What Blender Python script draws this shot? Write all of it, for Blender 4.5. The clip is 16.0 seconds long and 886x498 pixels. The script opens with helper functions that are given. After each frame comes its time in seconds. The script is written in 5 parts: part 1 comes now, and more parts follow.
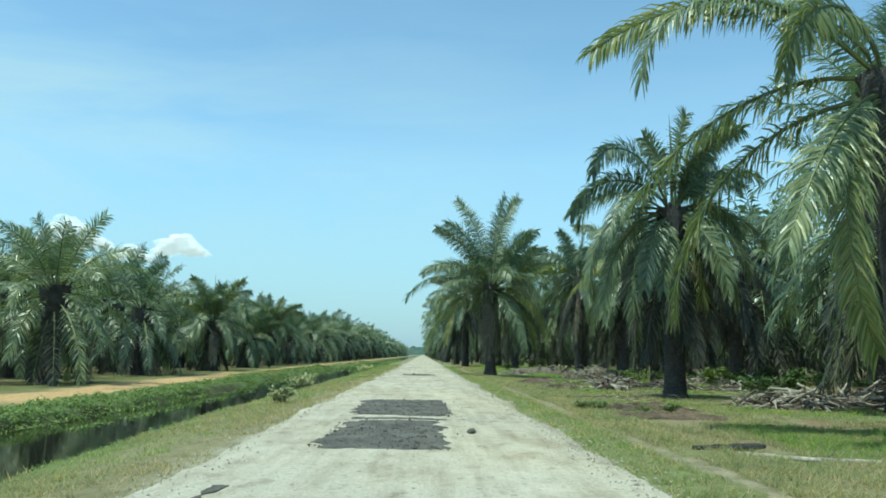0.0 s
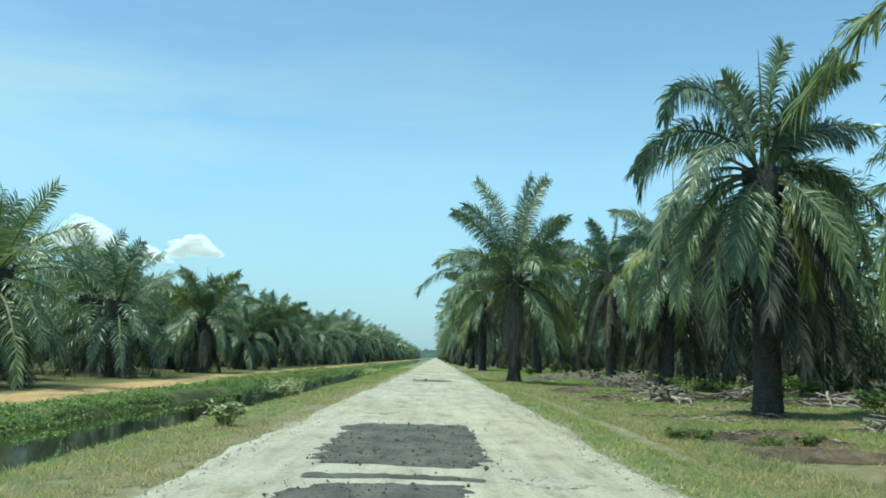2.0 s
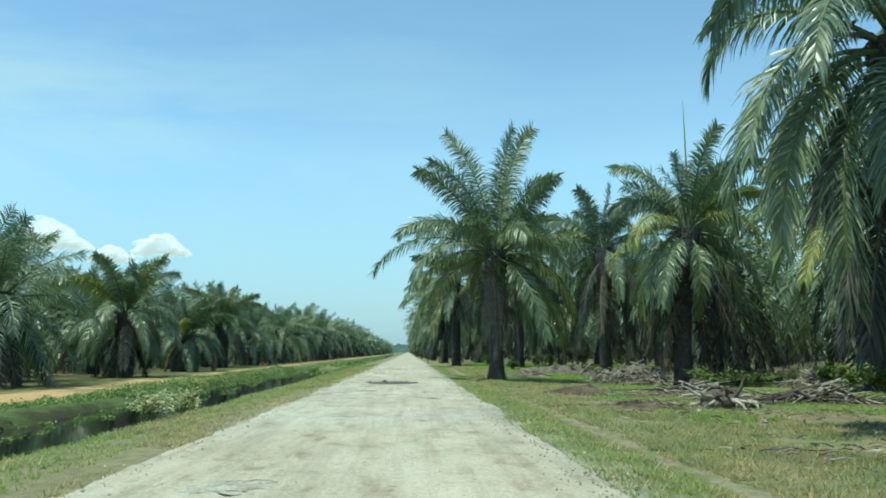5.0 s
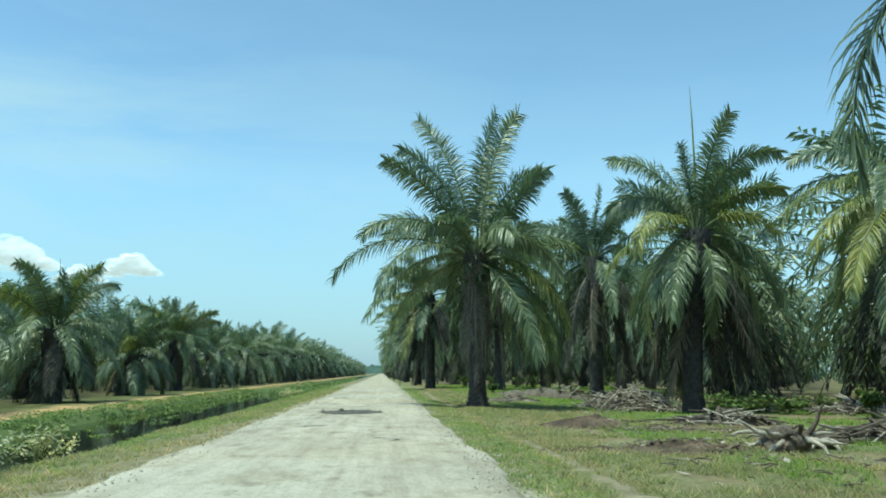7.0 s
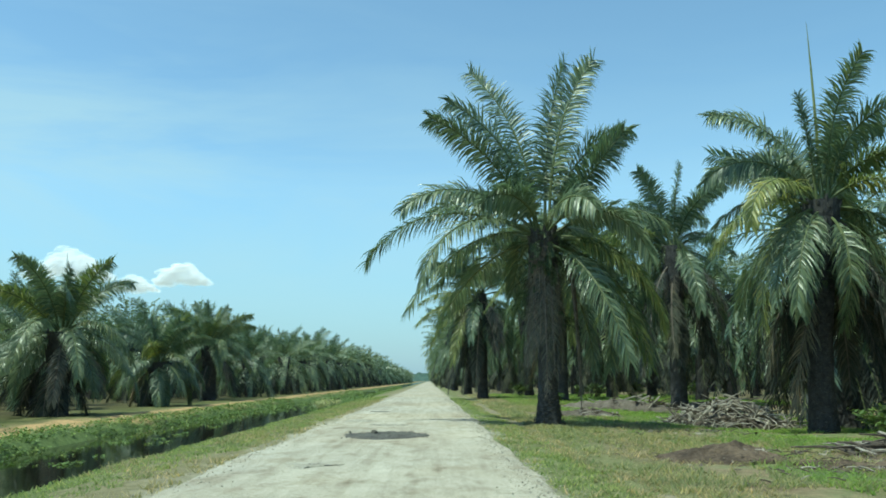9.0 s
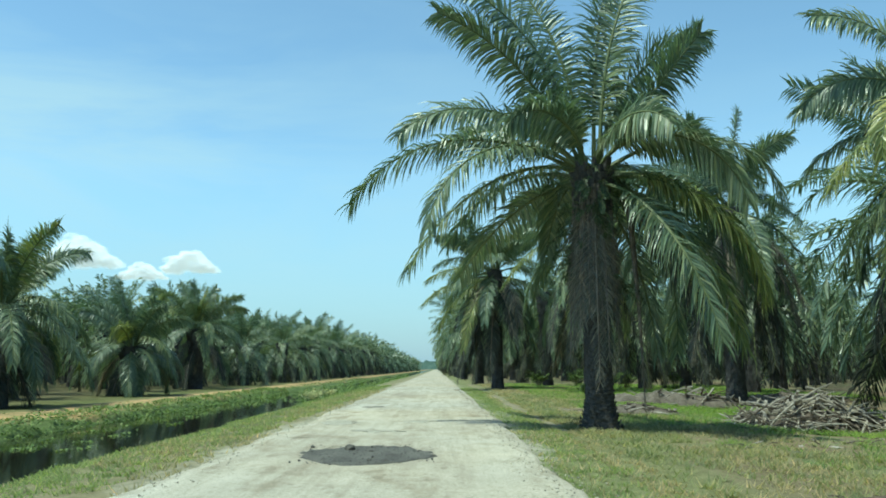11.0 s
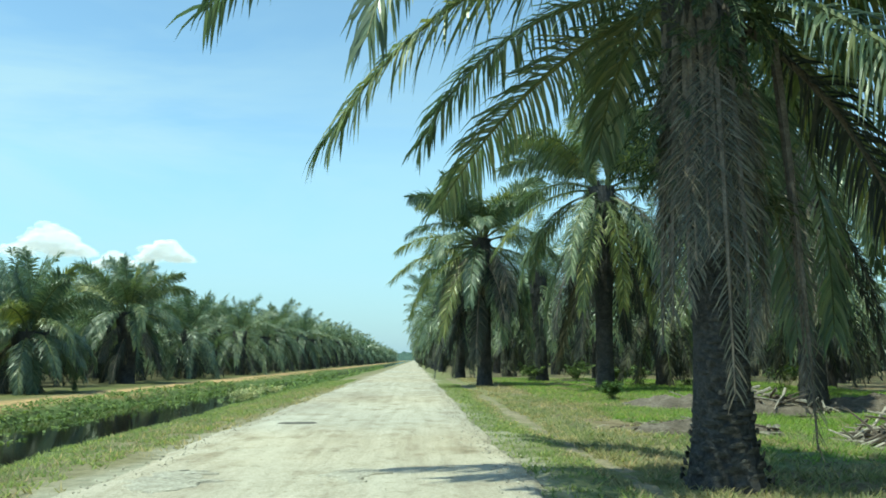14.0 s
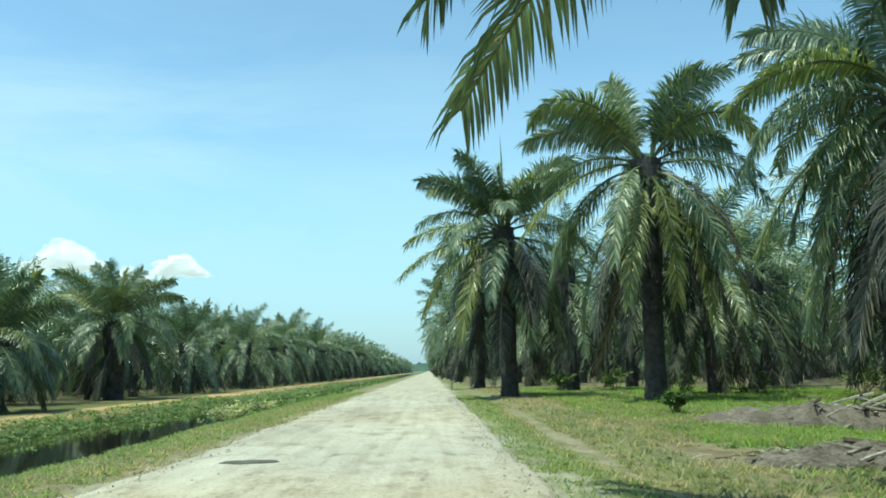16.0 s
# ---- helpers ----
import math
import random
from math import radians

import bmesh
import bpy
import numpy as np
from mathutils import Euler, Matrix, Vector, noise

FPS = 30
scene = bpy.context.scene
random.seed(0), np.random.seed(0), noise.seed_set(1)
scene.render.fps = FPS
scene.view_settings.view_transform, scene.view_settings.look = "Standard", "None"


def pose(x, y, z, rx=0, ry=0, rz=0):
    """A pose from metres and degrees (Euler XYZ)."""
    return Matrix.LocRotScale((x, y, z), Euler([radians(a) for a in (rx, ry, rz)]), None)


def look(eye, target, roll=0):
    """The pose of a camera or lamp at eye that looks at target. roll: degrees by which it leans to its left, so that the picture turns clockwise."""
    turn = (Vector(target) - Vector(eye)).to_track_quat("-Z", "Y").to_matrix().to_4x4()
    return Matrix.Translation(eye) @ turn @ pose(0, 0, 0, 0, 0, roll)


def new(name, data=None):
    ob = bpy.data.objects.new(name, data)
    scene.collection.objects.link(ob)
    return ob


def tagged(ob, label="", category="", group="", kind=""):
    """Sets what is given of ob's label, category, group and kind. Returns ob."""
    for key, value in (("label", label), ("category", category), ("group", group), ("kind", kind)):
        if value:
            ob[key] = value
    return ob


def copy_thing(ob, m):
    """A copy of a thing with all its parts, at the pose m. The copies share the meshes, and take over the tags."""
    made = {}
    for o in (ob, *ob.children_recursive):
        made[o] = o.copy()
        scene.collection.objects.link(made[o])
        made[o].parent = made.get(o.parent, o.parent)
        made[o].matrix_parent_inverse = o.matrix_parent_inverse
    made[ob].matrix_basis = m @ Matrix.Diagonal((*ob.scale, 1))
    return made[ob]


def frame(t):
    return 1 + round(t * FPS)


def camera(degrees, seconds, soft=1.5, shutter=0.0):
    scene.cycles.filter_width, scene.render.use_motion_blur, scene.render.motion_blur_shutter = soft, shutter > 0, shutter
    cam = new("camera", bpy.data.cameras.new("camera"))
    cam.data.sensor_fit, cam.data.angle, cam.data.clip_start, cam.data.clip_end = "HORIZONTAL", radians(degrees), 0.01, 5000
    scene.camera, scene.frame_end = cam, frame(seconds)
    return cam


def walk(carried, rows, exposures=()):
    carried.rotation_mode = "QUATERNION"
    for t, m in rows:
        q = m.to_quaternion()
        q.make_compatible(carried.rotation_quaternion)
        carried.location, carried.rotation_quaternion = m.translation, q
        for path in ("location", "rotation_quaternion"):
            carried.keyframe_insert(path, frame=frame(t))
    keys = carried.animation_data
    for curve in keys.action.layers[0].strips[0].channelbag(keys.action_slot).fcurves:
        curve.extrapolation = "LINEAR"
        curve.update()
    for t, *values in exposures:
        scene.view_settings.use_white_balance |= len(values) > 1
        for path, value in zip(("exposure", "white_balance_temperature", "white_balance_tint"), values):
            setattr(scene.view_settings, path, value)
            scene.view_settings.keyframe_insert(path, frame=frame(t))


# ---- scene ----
cam = camera(57.5, 16.0, soft=1.75)
PATH = [
    (0, (0.077, 1.163, 1.302), (0.121, 3.146, 1.562), 1.1),
    (0.5, (0.014, 2.943, 1.258), (0.054, 4.925, 1.522), 1.3),
    (1, (0.021, 4.905, 1.261), (0.043, 6.889, 1.517), 1.4),
    (1.5, (-0.016, 7.098, 1.244), (-0.008, 9.081, 1.503), 1.6),
    (2, (0.029, 9.067, 1.26), (0.039, 11.049, 1.527), 1.7),
    (2.5, (0.075, 10.919, 1.273), (0.091, 12.903, 1.532), 1.7),
    (3, (0.118, 12.656, 1.283), (0.143, 14.64, 1.534), 1.3),
    (3.5, (0.197, 14.38, 1.263), (0.244, 16.363, 1.521), 1.4),
    (4, (0.234, 16.32, 1.254), (0.28, 18.303, 1.507), 1.2),
    (6.5, (0.916, 23.752, 1.295), (1.07, 25.729, 1.558), -0.9),
    (7, (0.897, 25.619, 1.294), (1.043, 27.591, 1.598), 0.1),
    (7.5, (0.958, 27.101, 1.298), (1.074, 29.072, 1.620), -0.0),
    (8, (0.938, 28.765, 1.371), (1.027, 30.738, 1.688), -0.3),
    (8.5, (0.92, 30.706, 1.364), (0.974, 32.679, 1.684), -0.3),
    (9, (0.92, 32.753, 1.331), (0.953, 34.727, 1.653), 0.0),
    (9.5, (0.907, 34.663, 1.332), (0.929, 36.637, 1.650), 0.5),
    (10, (0.875, 36.576, 1.340), (0.887, 38.553, 1.644), 0.5),
    (12.5, (1.003, 45.98, 1.232), (1.026, 47.959, 1.523), -0.1),
    (13, (0.93, 47.764, 1.3), (0.946, 49.743, 1.589), 0.6),
    (13.5, (1.047, 49.476, 1.323), (1.064, 51.457, 1.595), 0.7),
    (14, (1.195, 51.063, 1.327), (1.263, 53.043, 1.6), 0.4),
    (14.5, (1.285, 52.36, 1.261), (1.389, 54.338, 1.541), 0.1),
    (15, (1.299, 53.808, 1.23), (1.409, 55.785, 1.509), -0.1),
    (15.5, (1.376, 55.242, 1.265), (1.458, 57.219, 1.555), -0.6),
    (16, (1.256, 56.884, 1.226), (1.291, 58.861, 1.524), -0.5),
]
walk(cam, [(t, look(eye, target, roll)) for t, eye, target, roll in PATH],
     [(0, 0.0, 6200, -18), (6.5, 0.0, 6200, -18), (9.0, -0.06, 6200, -18), (10.2, -0.03, 6200, -18), (12.5, 0.08, 6300, -18), (14.0, 0.17, 6450, -18), (16, 0.19, 6450, -18)])

# ---- light ----
SUN_DIR = Vector((-0.36, -0.19, 0.92)).normalized()
world = bpy.data.worlds.new("world")
scene.world = world
world.use_nodes = True
wn = world.node_tree.nodes
sky = wn.new("ShaderNodeTexSky")
sky.sky_type, sky.sun_disc = "NISHITA", False
sky.sun_elevation = math.asin(SUN_DIR.z)
sky.sun_rotation = math.atan2(SUN_DIR.x, SUN_DIR.y)
sky.air_density, sky.dust_density, sky.ozone_density = 1.0, 0.1, 2.0
wn["Background"].inputs["Strength"].default_value = 0.205
world.node_tree.links.new(sky.outputs[0], wn["Background"].inputs["Color"])
sun = new("sun", bpy.data.lights.new("sun", "SUN"))
sun.data.energy, sun.data.angle, sun.data.color = 4.5, radians(0.6), (1.0, 0.96, 0.88)
sun.matrix_world = look(SUN_DIR * 100, (0, 0, 0))


# ---- materials ----
def material(name, rough=0.8, spec=0.3):
    m = bpy.data.materials.new(name)
    m.use_nodes = True
    b = m.node_tree.nodes["Principled BSDF"]
    b.inputs["Roughness"].default_value = rough
    b.inputs["Specular IOR Level"].default_value = spec
    return m, m.node_tree.nodes, m.node_tree.links, b


def ramp(nodes, stops, mode="LINEAR"):
    r = nodes.new("ShaderNodeValToRGB")
    r.color_ramp.interpolation = mode
    e = r.color_ramp.elements
    while len(e) < len(stops):
        e.new(0.5)
    for k, (p, c) in zip(e, stops):
        k.position, k.color = p, (*c, 1)
    return r


def noise_node(m, scale, detail=6.0, rough=0.6, coords="Object", stretch=None):
    n = m.node_tree.nodes.new("ShaderNodeTexNoise")
    n.inputs["Scale"].default_value, n.inputs["Detail"].default_value, n.inputs["Roughness"].default_value = scale, detail, rough
    tc = m.node_tree.nodes.new("ShaderNodeTexCoord")
    src = tc.outputs[coords]
    if stretch:
        mp = m.node_tree.nodes.new("ShaderNodeMapping")
        mp.inputs["Scale"].default_value = stretch
        m.node_tree.links.new(src, mp.inputs[0])
        src = mp.outputs[0]
    m.node_tree.links.new(src, n.inputs["Vector"])
    return n


def mix(m, a, b, fac, blend="MIX"):
    x = m.node_tree.nodes.new("ShaderNodeMix")
    x.data_type, x.blend_type = "RGBA", blend
    for socket, v in ((x.inputs[0], fac), (x.inputs[6], a), (x.inputs[7], b)):
        if isinstance(v, (int, float)):
            socket.default_value = v
        elif isinstance(v, tuple):
            socket.default_value = (*v, 1)
        else:
            m.node_tree.links.new(v, socket)
    return x.outputs[2]


def bump(m, b, height, strength, distance):
    k = m.node_tree.nodes.new("ShaderNodeBump")
    k.inputs["Strength"].default_value, k.inputs["Distance"].default_value = strength, distance
    m.node_tree.links.new(height, k.inputs["Height"])
    m.node_tree.links.new(k.outputs[0], b.inputs["Normal"])


def grained(name, dark, light, scale, rough=0.85, spec=0.25, relief=0.5, depth=0.01, fine=8.0, stretch=None, island=False):
    """A surface with stains at one scale, grain at a finer one, and relief."""
    m, n, l, b = material(name, rough, spec)
    big = noise_node(m, scale, stretch=stretch)
    small = noise_node(m, scale * fine, stretch=stretch)
    r = ramp(n, [(0.32, dark), (0.68, light)])
    l.new(big.outputs[0], r.inputs[0])
    g = ramp(n, [(0.3, (0.62, 0.62, 0.62)), (0.7, (1.2, 1.2, 1.2))])
    l.new(small.outputs[0], g.inputs[0])
    colour = mix(m, r.outputs[0], g.outputs[0], 1.0, "MULTIPLY")
    if island:
        geo = n.new("ShaderNodeNewGeometry")
        v = ramp(n, [(0.0, (0.6, 0.6, 0.6)), (1.0, (1.35, 1.3, 1.2))])
        l.new(geo.outputs["Random Per Island"], v.inputs[0])
        colour = mix(m, colour, v.outputs[0], 1.0, "MULTIPLY")
    l.new(colour, b.inputs["Base Color"])
    bump(m, b, small.outputs[0], relief, depth)
    return m


def leafy(name, dark, light, rough=0.38, spec=0.5, through_light=0.25, per_object=True):
    """Leaf with a waxy gloss; some light passes through it."""
    m, n, l, b = material(name, rough, spec)
    geo = n.new("ShaderNodeNewGeometry")
    r = ramp(n, [(0.0, dark), (0.75, light), (1.0, tuple(min(1, c * f) for c, f in zip(light, (1.5, 1.25, 1.2))))])
    l.new(geo.outputs["Random Per Island"], r.inputs[0])
    colour = r.outputs[0]
    stains = noise_node(m, 0.9, 3.0)
    sr = ramp(n, [(0.3, (0.75, 0.8, 0.8)), (0.7, (1.2, 1.12, 1.0))])
    l.new(stains.outputs[0], sr.inputs[0])
    colour = mix(m, colour, sr.outputs[0], 1.0, "MULTIPLY")
    if per_object:
        info = n.new("ShaderNodeObjectInfo")
        v = ramp(n, [(0.0, (0.78, 0.85, 0.9)), (0.8, (1.1, 1.08, 1.0)), (1.0, (1.2, 1.14, 0.92))])
        l.new(info.outputs["Random"], v.inputs[0])
        colour = mix(m, colour, v.outputs[0], 1.0, "MULTIPLY")
    l.new(colour, b.inputs["Base Color"])
    tr = n.new("ShaderNodeBsdfTranslucent")
    l.new(mix(m, colour, (1.05, 1.2, 0.8), 1.0, "MULTIPLY"), tr.inputs["Color"])
    ms = n.new("ShaderNodeMixShader")
    ms.inputs[0].default_value = through_light
    l.new(b.outputs[0], ms.inputs[1])
    l.new(tr.outputs[0], ms.inputs[2])
    l.new(ms.outputs[0], n["Material Output"].inputs[0])
    return m


PALM = leafy("palm_leaf", (0.089, 0.132, 0.080), (0.202, 0.258, 0.152), rough=0.40, spec=0.8, through_light=0.30)
# Yellow leaf for young growth; also a brighter copy that paints leaves sunlit.
PALM_YOUNG_LIT = leafy("palm_leaf_young_lit", (0.152, 0.190, 0.066), (0.290, 0.318, 0.118), rough=0.40, spec=0.75, through_light=0.36)
PALM_DEAD = leafy("palm_leaf_dead", (0.105, 0.102, 0.092), (0.23, 0.22, 0.19), rough=0.65, spec=0.3, through_light=0.2)
# Darker copy for old leaves; its colour carries the shade under the crowns.
PALM_OLD_SHADED = leafy("palm_leaf_old_shaded", (0.040, 0.046, 0.041), (0.086, 0.094, 0.082), rough=0.7, spec=0.25, through_light=0.12)
STALK = grained("leaf_stalk", (0.10, 0.13, 0.05), (0.17, 0.19, 0.08), 3.0, rough=0.5)
STALK_DEAD = grained("dry_leaf_stalk", (0.12, 0.10, 0.08), (0.25, 0.21, 0.17), 3.0, rough=0.8)
BARK = grained("palm_bark", (0.039, 0.038, 0.037), (0.098, 0.094, 0.090), 2.5, rough=0.9, relief=1.0, depth=0.04)
BOOT = grained("leaf_base_fibre", (0.042, 0.039, 0.035), (0.125, 0.117, 0.105), 4.0, rough=0.9, relief=0.8, depth=0.02)
FERN = leafy("fern_leaf", (0.034, 0.054, 0.024), (0.075, 0.11, 0.046), rough=0.5, per_object=False)
GRASS_DRY = leafy("dry_grass", (0.255, 0.227, 0.135), (0.44, 0.378, 0.24), rough=0.6, spec=0.2, through_light=0.5, per_object=False)
GRASS = leafy("green_grass", (0.18, 0.225, 0.09), (0.32, 0.37, 0.155), rough=0.55, spec=0.25, through_light=0.5, per_object=False)
MEADOW = leafy("meadow_grass", (0.195, 0.212, 0.11), (0.34, 0.35, 0.19), rough=0.55, spec=0.25, through_light=0.5, per_object=False)
LUSH = leafy("lush_grass", (0.15, 0.22, 0.06), (0.27, 0.38, 0.105), rough=0.55, spec=0.25, through_light=0.5, per_object=False)
WEED = leafy("creeping_weed_leaf", (0.095, 0.15, 0.042), (0.205, 0.285, 0.085), rough=0.5, spec=0.3, per_object=False)
SHRUB = leafy("shrub_leaf", (0.30, 0.31, 0.15), (0.60, 0.58, 0.37), rough=0.5, spec=0.3)
UNDER = leafy("undergrowth_leaf", (0.065, 0.105, 0.032), (0.155, 0.215, 0.07), rough=0.5, spec=0.3)
WOODY = grained("dead_stalk", (0.26, 0.23, 0.185), (0.53, 0.47, 0.39), 2.0, rough=0.85, relief=0.6)
WOODY_DARK = grained("rotting_stalk", (0.07, 0.055, 0.042), (0.19, 0.155, 0.125), 2.0, rough=0.9, relief=0.6)
STONE = grained("limestone_chip", (0.36, 0.335, 0.27), (0.56, 0.525, 0.44), 6.0, rough=0.9, island=True)
DARK_STONE = grained("dark_chip", (0.06, 0.057, 0.052), (0.13, 0.123, 0.11), 9.0, rough=0.9, island=True)
SOIL = grained("turned_soil", (0.065, 0.047, 0.034), (0.20, 0.145, 0.10), 1.6, rough=0.95, relief=1.0, depth=0.05)
GREY_SOIL = grained("dry_grey_soil", (0.105, 0.086, 0.066), (0.235, 0.198, 0.158), 1.8, rough=0.95, relief=1.0, depth=0.05)
FILL = grained("dark_road_fill", (0.082, 0.077, 0.067), (0.175, 0.163, 0.14), 2.2, rough=0.95, relief=1.0, depth=0.02, fine=18, stretch=(1.0, 0.5, 1.0))


def road_material():
    m, n, l, b = material("limestone_road", 0.92, 0.2)
    big = noise_node(m, 0.35, 5.0, stretch=(1.0, 0.3, 1.0))
    mid = noise_node(m, 2.2, 6.0, stretch=(1.0, 0.45, 1.0))
    small = noise_node(m, 26.0, 4.0, 0.7)
    r = ramp(n, [(0.28, (0.385, 0.355, 0.292)), (0.45, (0.475, 0.442, 0.37)), (0.7, (0.57, 0.54, 0.46))])
    l.new(big.outputs[0], r.inputs[0])
    r2 = ramp(n, [(0.30, (0.62, 0.59, 0.54)), (0.43, (0.95, 0.94, 0.92)), (0.7, (1.08, 1.08, 1.08))])
    l.new(mid.outputs[0], r2.inputs[0])
    r3 = ramp(n, [(0.33, (0.74, 0.73, 0.71)), (0.6, (1.08, 1.08, 1.08))])
    l.new(small.outputs[0], r3.inputs[0])
    grit = noise_node(m, 70.0, 3.0, 0.8)
    r4 = ramp(n, [(0.35, (0.70, 0.69, 0.67)), (0.62, (1.14, 1.14, 1.13))])
    l.new(grit.outputs[0], r4.inputs[0])
    dirt = noise_node(m, 0.9, 6.0, 0.7, stretch=(1.0, 0.6, 1.0))
    r5 = ramp(n, [(0.36, (0.80, 0.765, 0.70)), (0.46, (1.0, 0.99, 0.97)), (0.7, (1.06, 1.06, 1.06))])
    l.new(dirt.outputs[0], r5.inputs[0])
    c = mix(m, mix(m, r.outputs[0], r2.outputs[0], 1.0, "MULTIPLY"), r3.outputs[0], 0.8, "MULTIPLY")
    c = mix(m, mix(m, c, r4.outputs[0], 0.8, "MULTIPLY"), r5.outputs[0], 0.9, "MULTIPLY")
    dust = noise_node(m, 0.06, 4.0, 0.6)
    r6 = ramp(n, [(0.42, (1.0, 1.0, 1.0)), (0.60, (1.03, 0.98, 0.91))])
    l.new(dust.outputs[0], r6.inputs[0])
    c = mix(m, c, r6.outputs[0], 1.0, "MULTIPLY")
    ruts = noise_node(m, 2.6, 5.0, 0.65, stretch=(1.5, 0.07, 1.0))
    r7 = ramp(n, [(0.34, (0.83, 0.81, 0.78)), (0.55, (1.03, 1.03, 1.03))])
    l.new(ruts.outputs[0], r7.inputs[0])
    c = mix(m, c, r7.outputs[0], 0.9, "MULTIPLY")
    pits = noise_node(m, 9.0, 3.0, 0.6)
    r8 = ramp(n, [(0.30, (0.55, 0.53, 0.49)), (0.40, (1.0, 1.0, 1.0))])
    l.new(pits.outputs[0], r8.inputs[0])
    c = mix(m, c, r8.outputs[0], 0.8, "MULTIPLY")
    l.new(c, b.inputs["Base Color"])
    bump(m, b, small.outputs[0], 0.7, 0.025)
    return m


def ground_material():
    """Bands along the road with ragged borders: verges, ditch banks, sandy track, plantation floor."""
    m, n, l, b = material("ground_cover", 0.95, 0.15)
    tc = n.new("ShaderNodeTexCoord")
    sep = n.new("ShaderNodeSeparateXYZ")
    l.new(tc.outputs["Object"], sep.inputs[0])
    rag = noise_node(m, 0.45, 6.0, 0.65, stretch=(1.0, 0.5, 1.0))
    add = n.new("ShaderNodeMath")
    add.operation = "MULTIPLY_ADD"
    add.inputs[1].default_value, add.inputs[2].default_value = 3.2, -1.6
    l.new(rag.outputs[0], add.inputs[0])
    total = n.new("ShaderNodeMath")
    l.new(add.outputs[0], total.inputs[0])
    l.new(sep.outputs[0], total.inputs[1])
    rng = n.new("ShaderNodeMapRange")
    rng.inputs[1].default_value, rng.inputs[2].default_value = -25.0, 25.0
    l.new(total.outputs[0], rng.inputs[0])
    # The dark ditch stops are mud colour and also paint its slopes' shade.
    dry, green, shaded_mud = (0.25, 0.225, 0.13), (0.13, 0.17, 0.06), (0.05, 0.042, 0.03)
    sand, floor = (0.53, 0.345, 0.18), (0.125, 0.11, 0.06)

    def at(x):
        return (x + 25.0) / 50.0
    r = ramp(n, [(at(-24), floor), (at(-18.5), (0.13, 0.14, 0.05)), (at(-17.2), (0.20, 0.18, 0.09)), (at(-16.6), sand), (at(-13.8), sand), (at(-13.1), green),
                 (at(-11.4), green), (at(-10.9), (0.07, 0.075, 0.032)), (at(-10.4), shaded_mud), (at(-7.7), shaded_mud), (at(-7.1), green), (at(-5.0), (0.17, 0.19, 0.075)), (at(-4.2), dry), (at(-2.9), (0.25, 0.22, 0.13)), (at(-2.2), (0.40, 0.37, 0.29)),
                 (at(2.4), (0.40, 0.37, 0.29)), (at(2.9), (0.215, 0.225, 0.105)), (at(4.4), (0.22, 0.215, 0.105)), (at(6.0), dry), (at(8.0), (0.16, 0.17, 0.075)), (at(10.0), (0.16, 0.14, 0.075)), (at(14), (0.10, 0.15, 0.04)), (at(20), floor)])
    l.new(rng.outputs[0], r.inputs[0])
    blotch = noise_node(m, 0.30, 6.0, 0.65)
    br = ramp(n, [(0.38, (0.165, 0.115, 0.08)), (0.47, (0.275, 0.21, 0.135)), (0.54, (0.26, 0.235, 0.135)), (0.62, (0.145, 0.20, 0.08))])
    l.new(blotch.outputs[0], br.inputs[0])
    side = n.new("ShaderNodeMapRange")
    side.inputs[1].default_value, side.inputs[2].default_value = 4.6, 6.5
    l.new(total.outputs[0], side.inputs[0])
    half = n.new("ShaderNodeMath")
    half.operation = "MULTIPLY"
    half.inputs[1].default_value = 0.85
    l.new(side.outputs[0], half.inputs[0])
    c = mix(m, r.outputs[0], br.outputs[0], half.outputs[0])
    west = n.new("ShaderNodeMapRange")
    west.inputs[1].default_value, west.inputs[2].default_value = -12.4, -13.2
    l.new(total.outputs[0], west.inputs[0])
    tuft = ramp(n, [(0.50, (0, 0, 0)), (0.64, (0.8, 0.8, 0.8))])
    l.new(blotch.outputs[0], tuft.inputs[0])
    over = n.new("ShaderNodeMath")
    over.operation = "MULTIPLY"
    l.new(west.outputs[0], over.inputs[0])
    l.new(tuft.outputs[0], over.inputs[1])
    c = mix(m, c, (0.20, 0.19, 0.09), over.outputs[0])
    small = noise_node(m, 5.0, 8.0, 0.75)
    r3 = ramp(n, [(0.3, (0.55, 0.57, 0.5)), (0.7, (1.3, 1.28, 1.25))])
    l.new(small.outputs[0], r3.inputs[0])
    l.new(mix(m, c, r3.outputs[0], 1.0, "MULTIPLY"), b.inputs["Base Color"])
    bump(m, b, small.outputs[0], 0.8, 0.06)
    return m


def water_material():
    m, n, l, b = material("ditch_water", 0.06, 0.5)
    b.inputs["Base Color"].default_value = (0.012, 0.012, 0.008, 1)
    k = noise_node(m, 1.6, 3.0)
    bump(m, b, k.outputs[0], 0.08, 0.02)
    return m


ROAD, GROUND, WATER = road_material(), ground_material(), water_material()


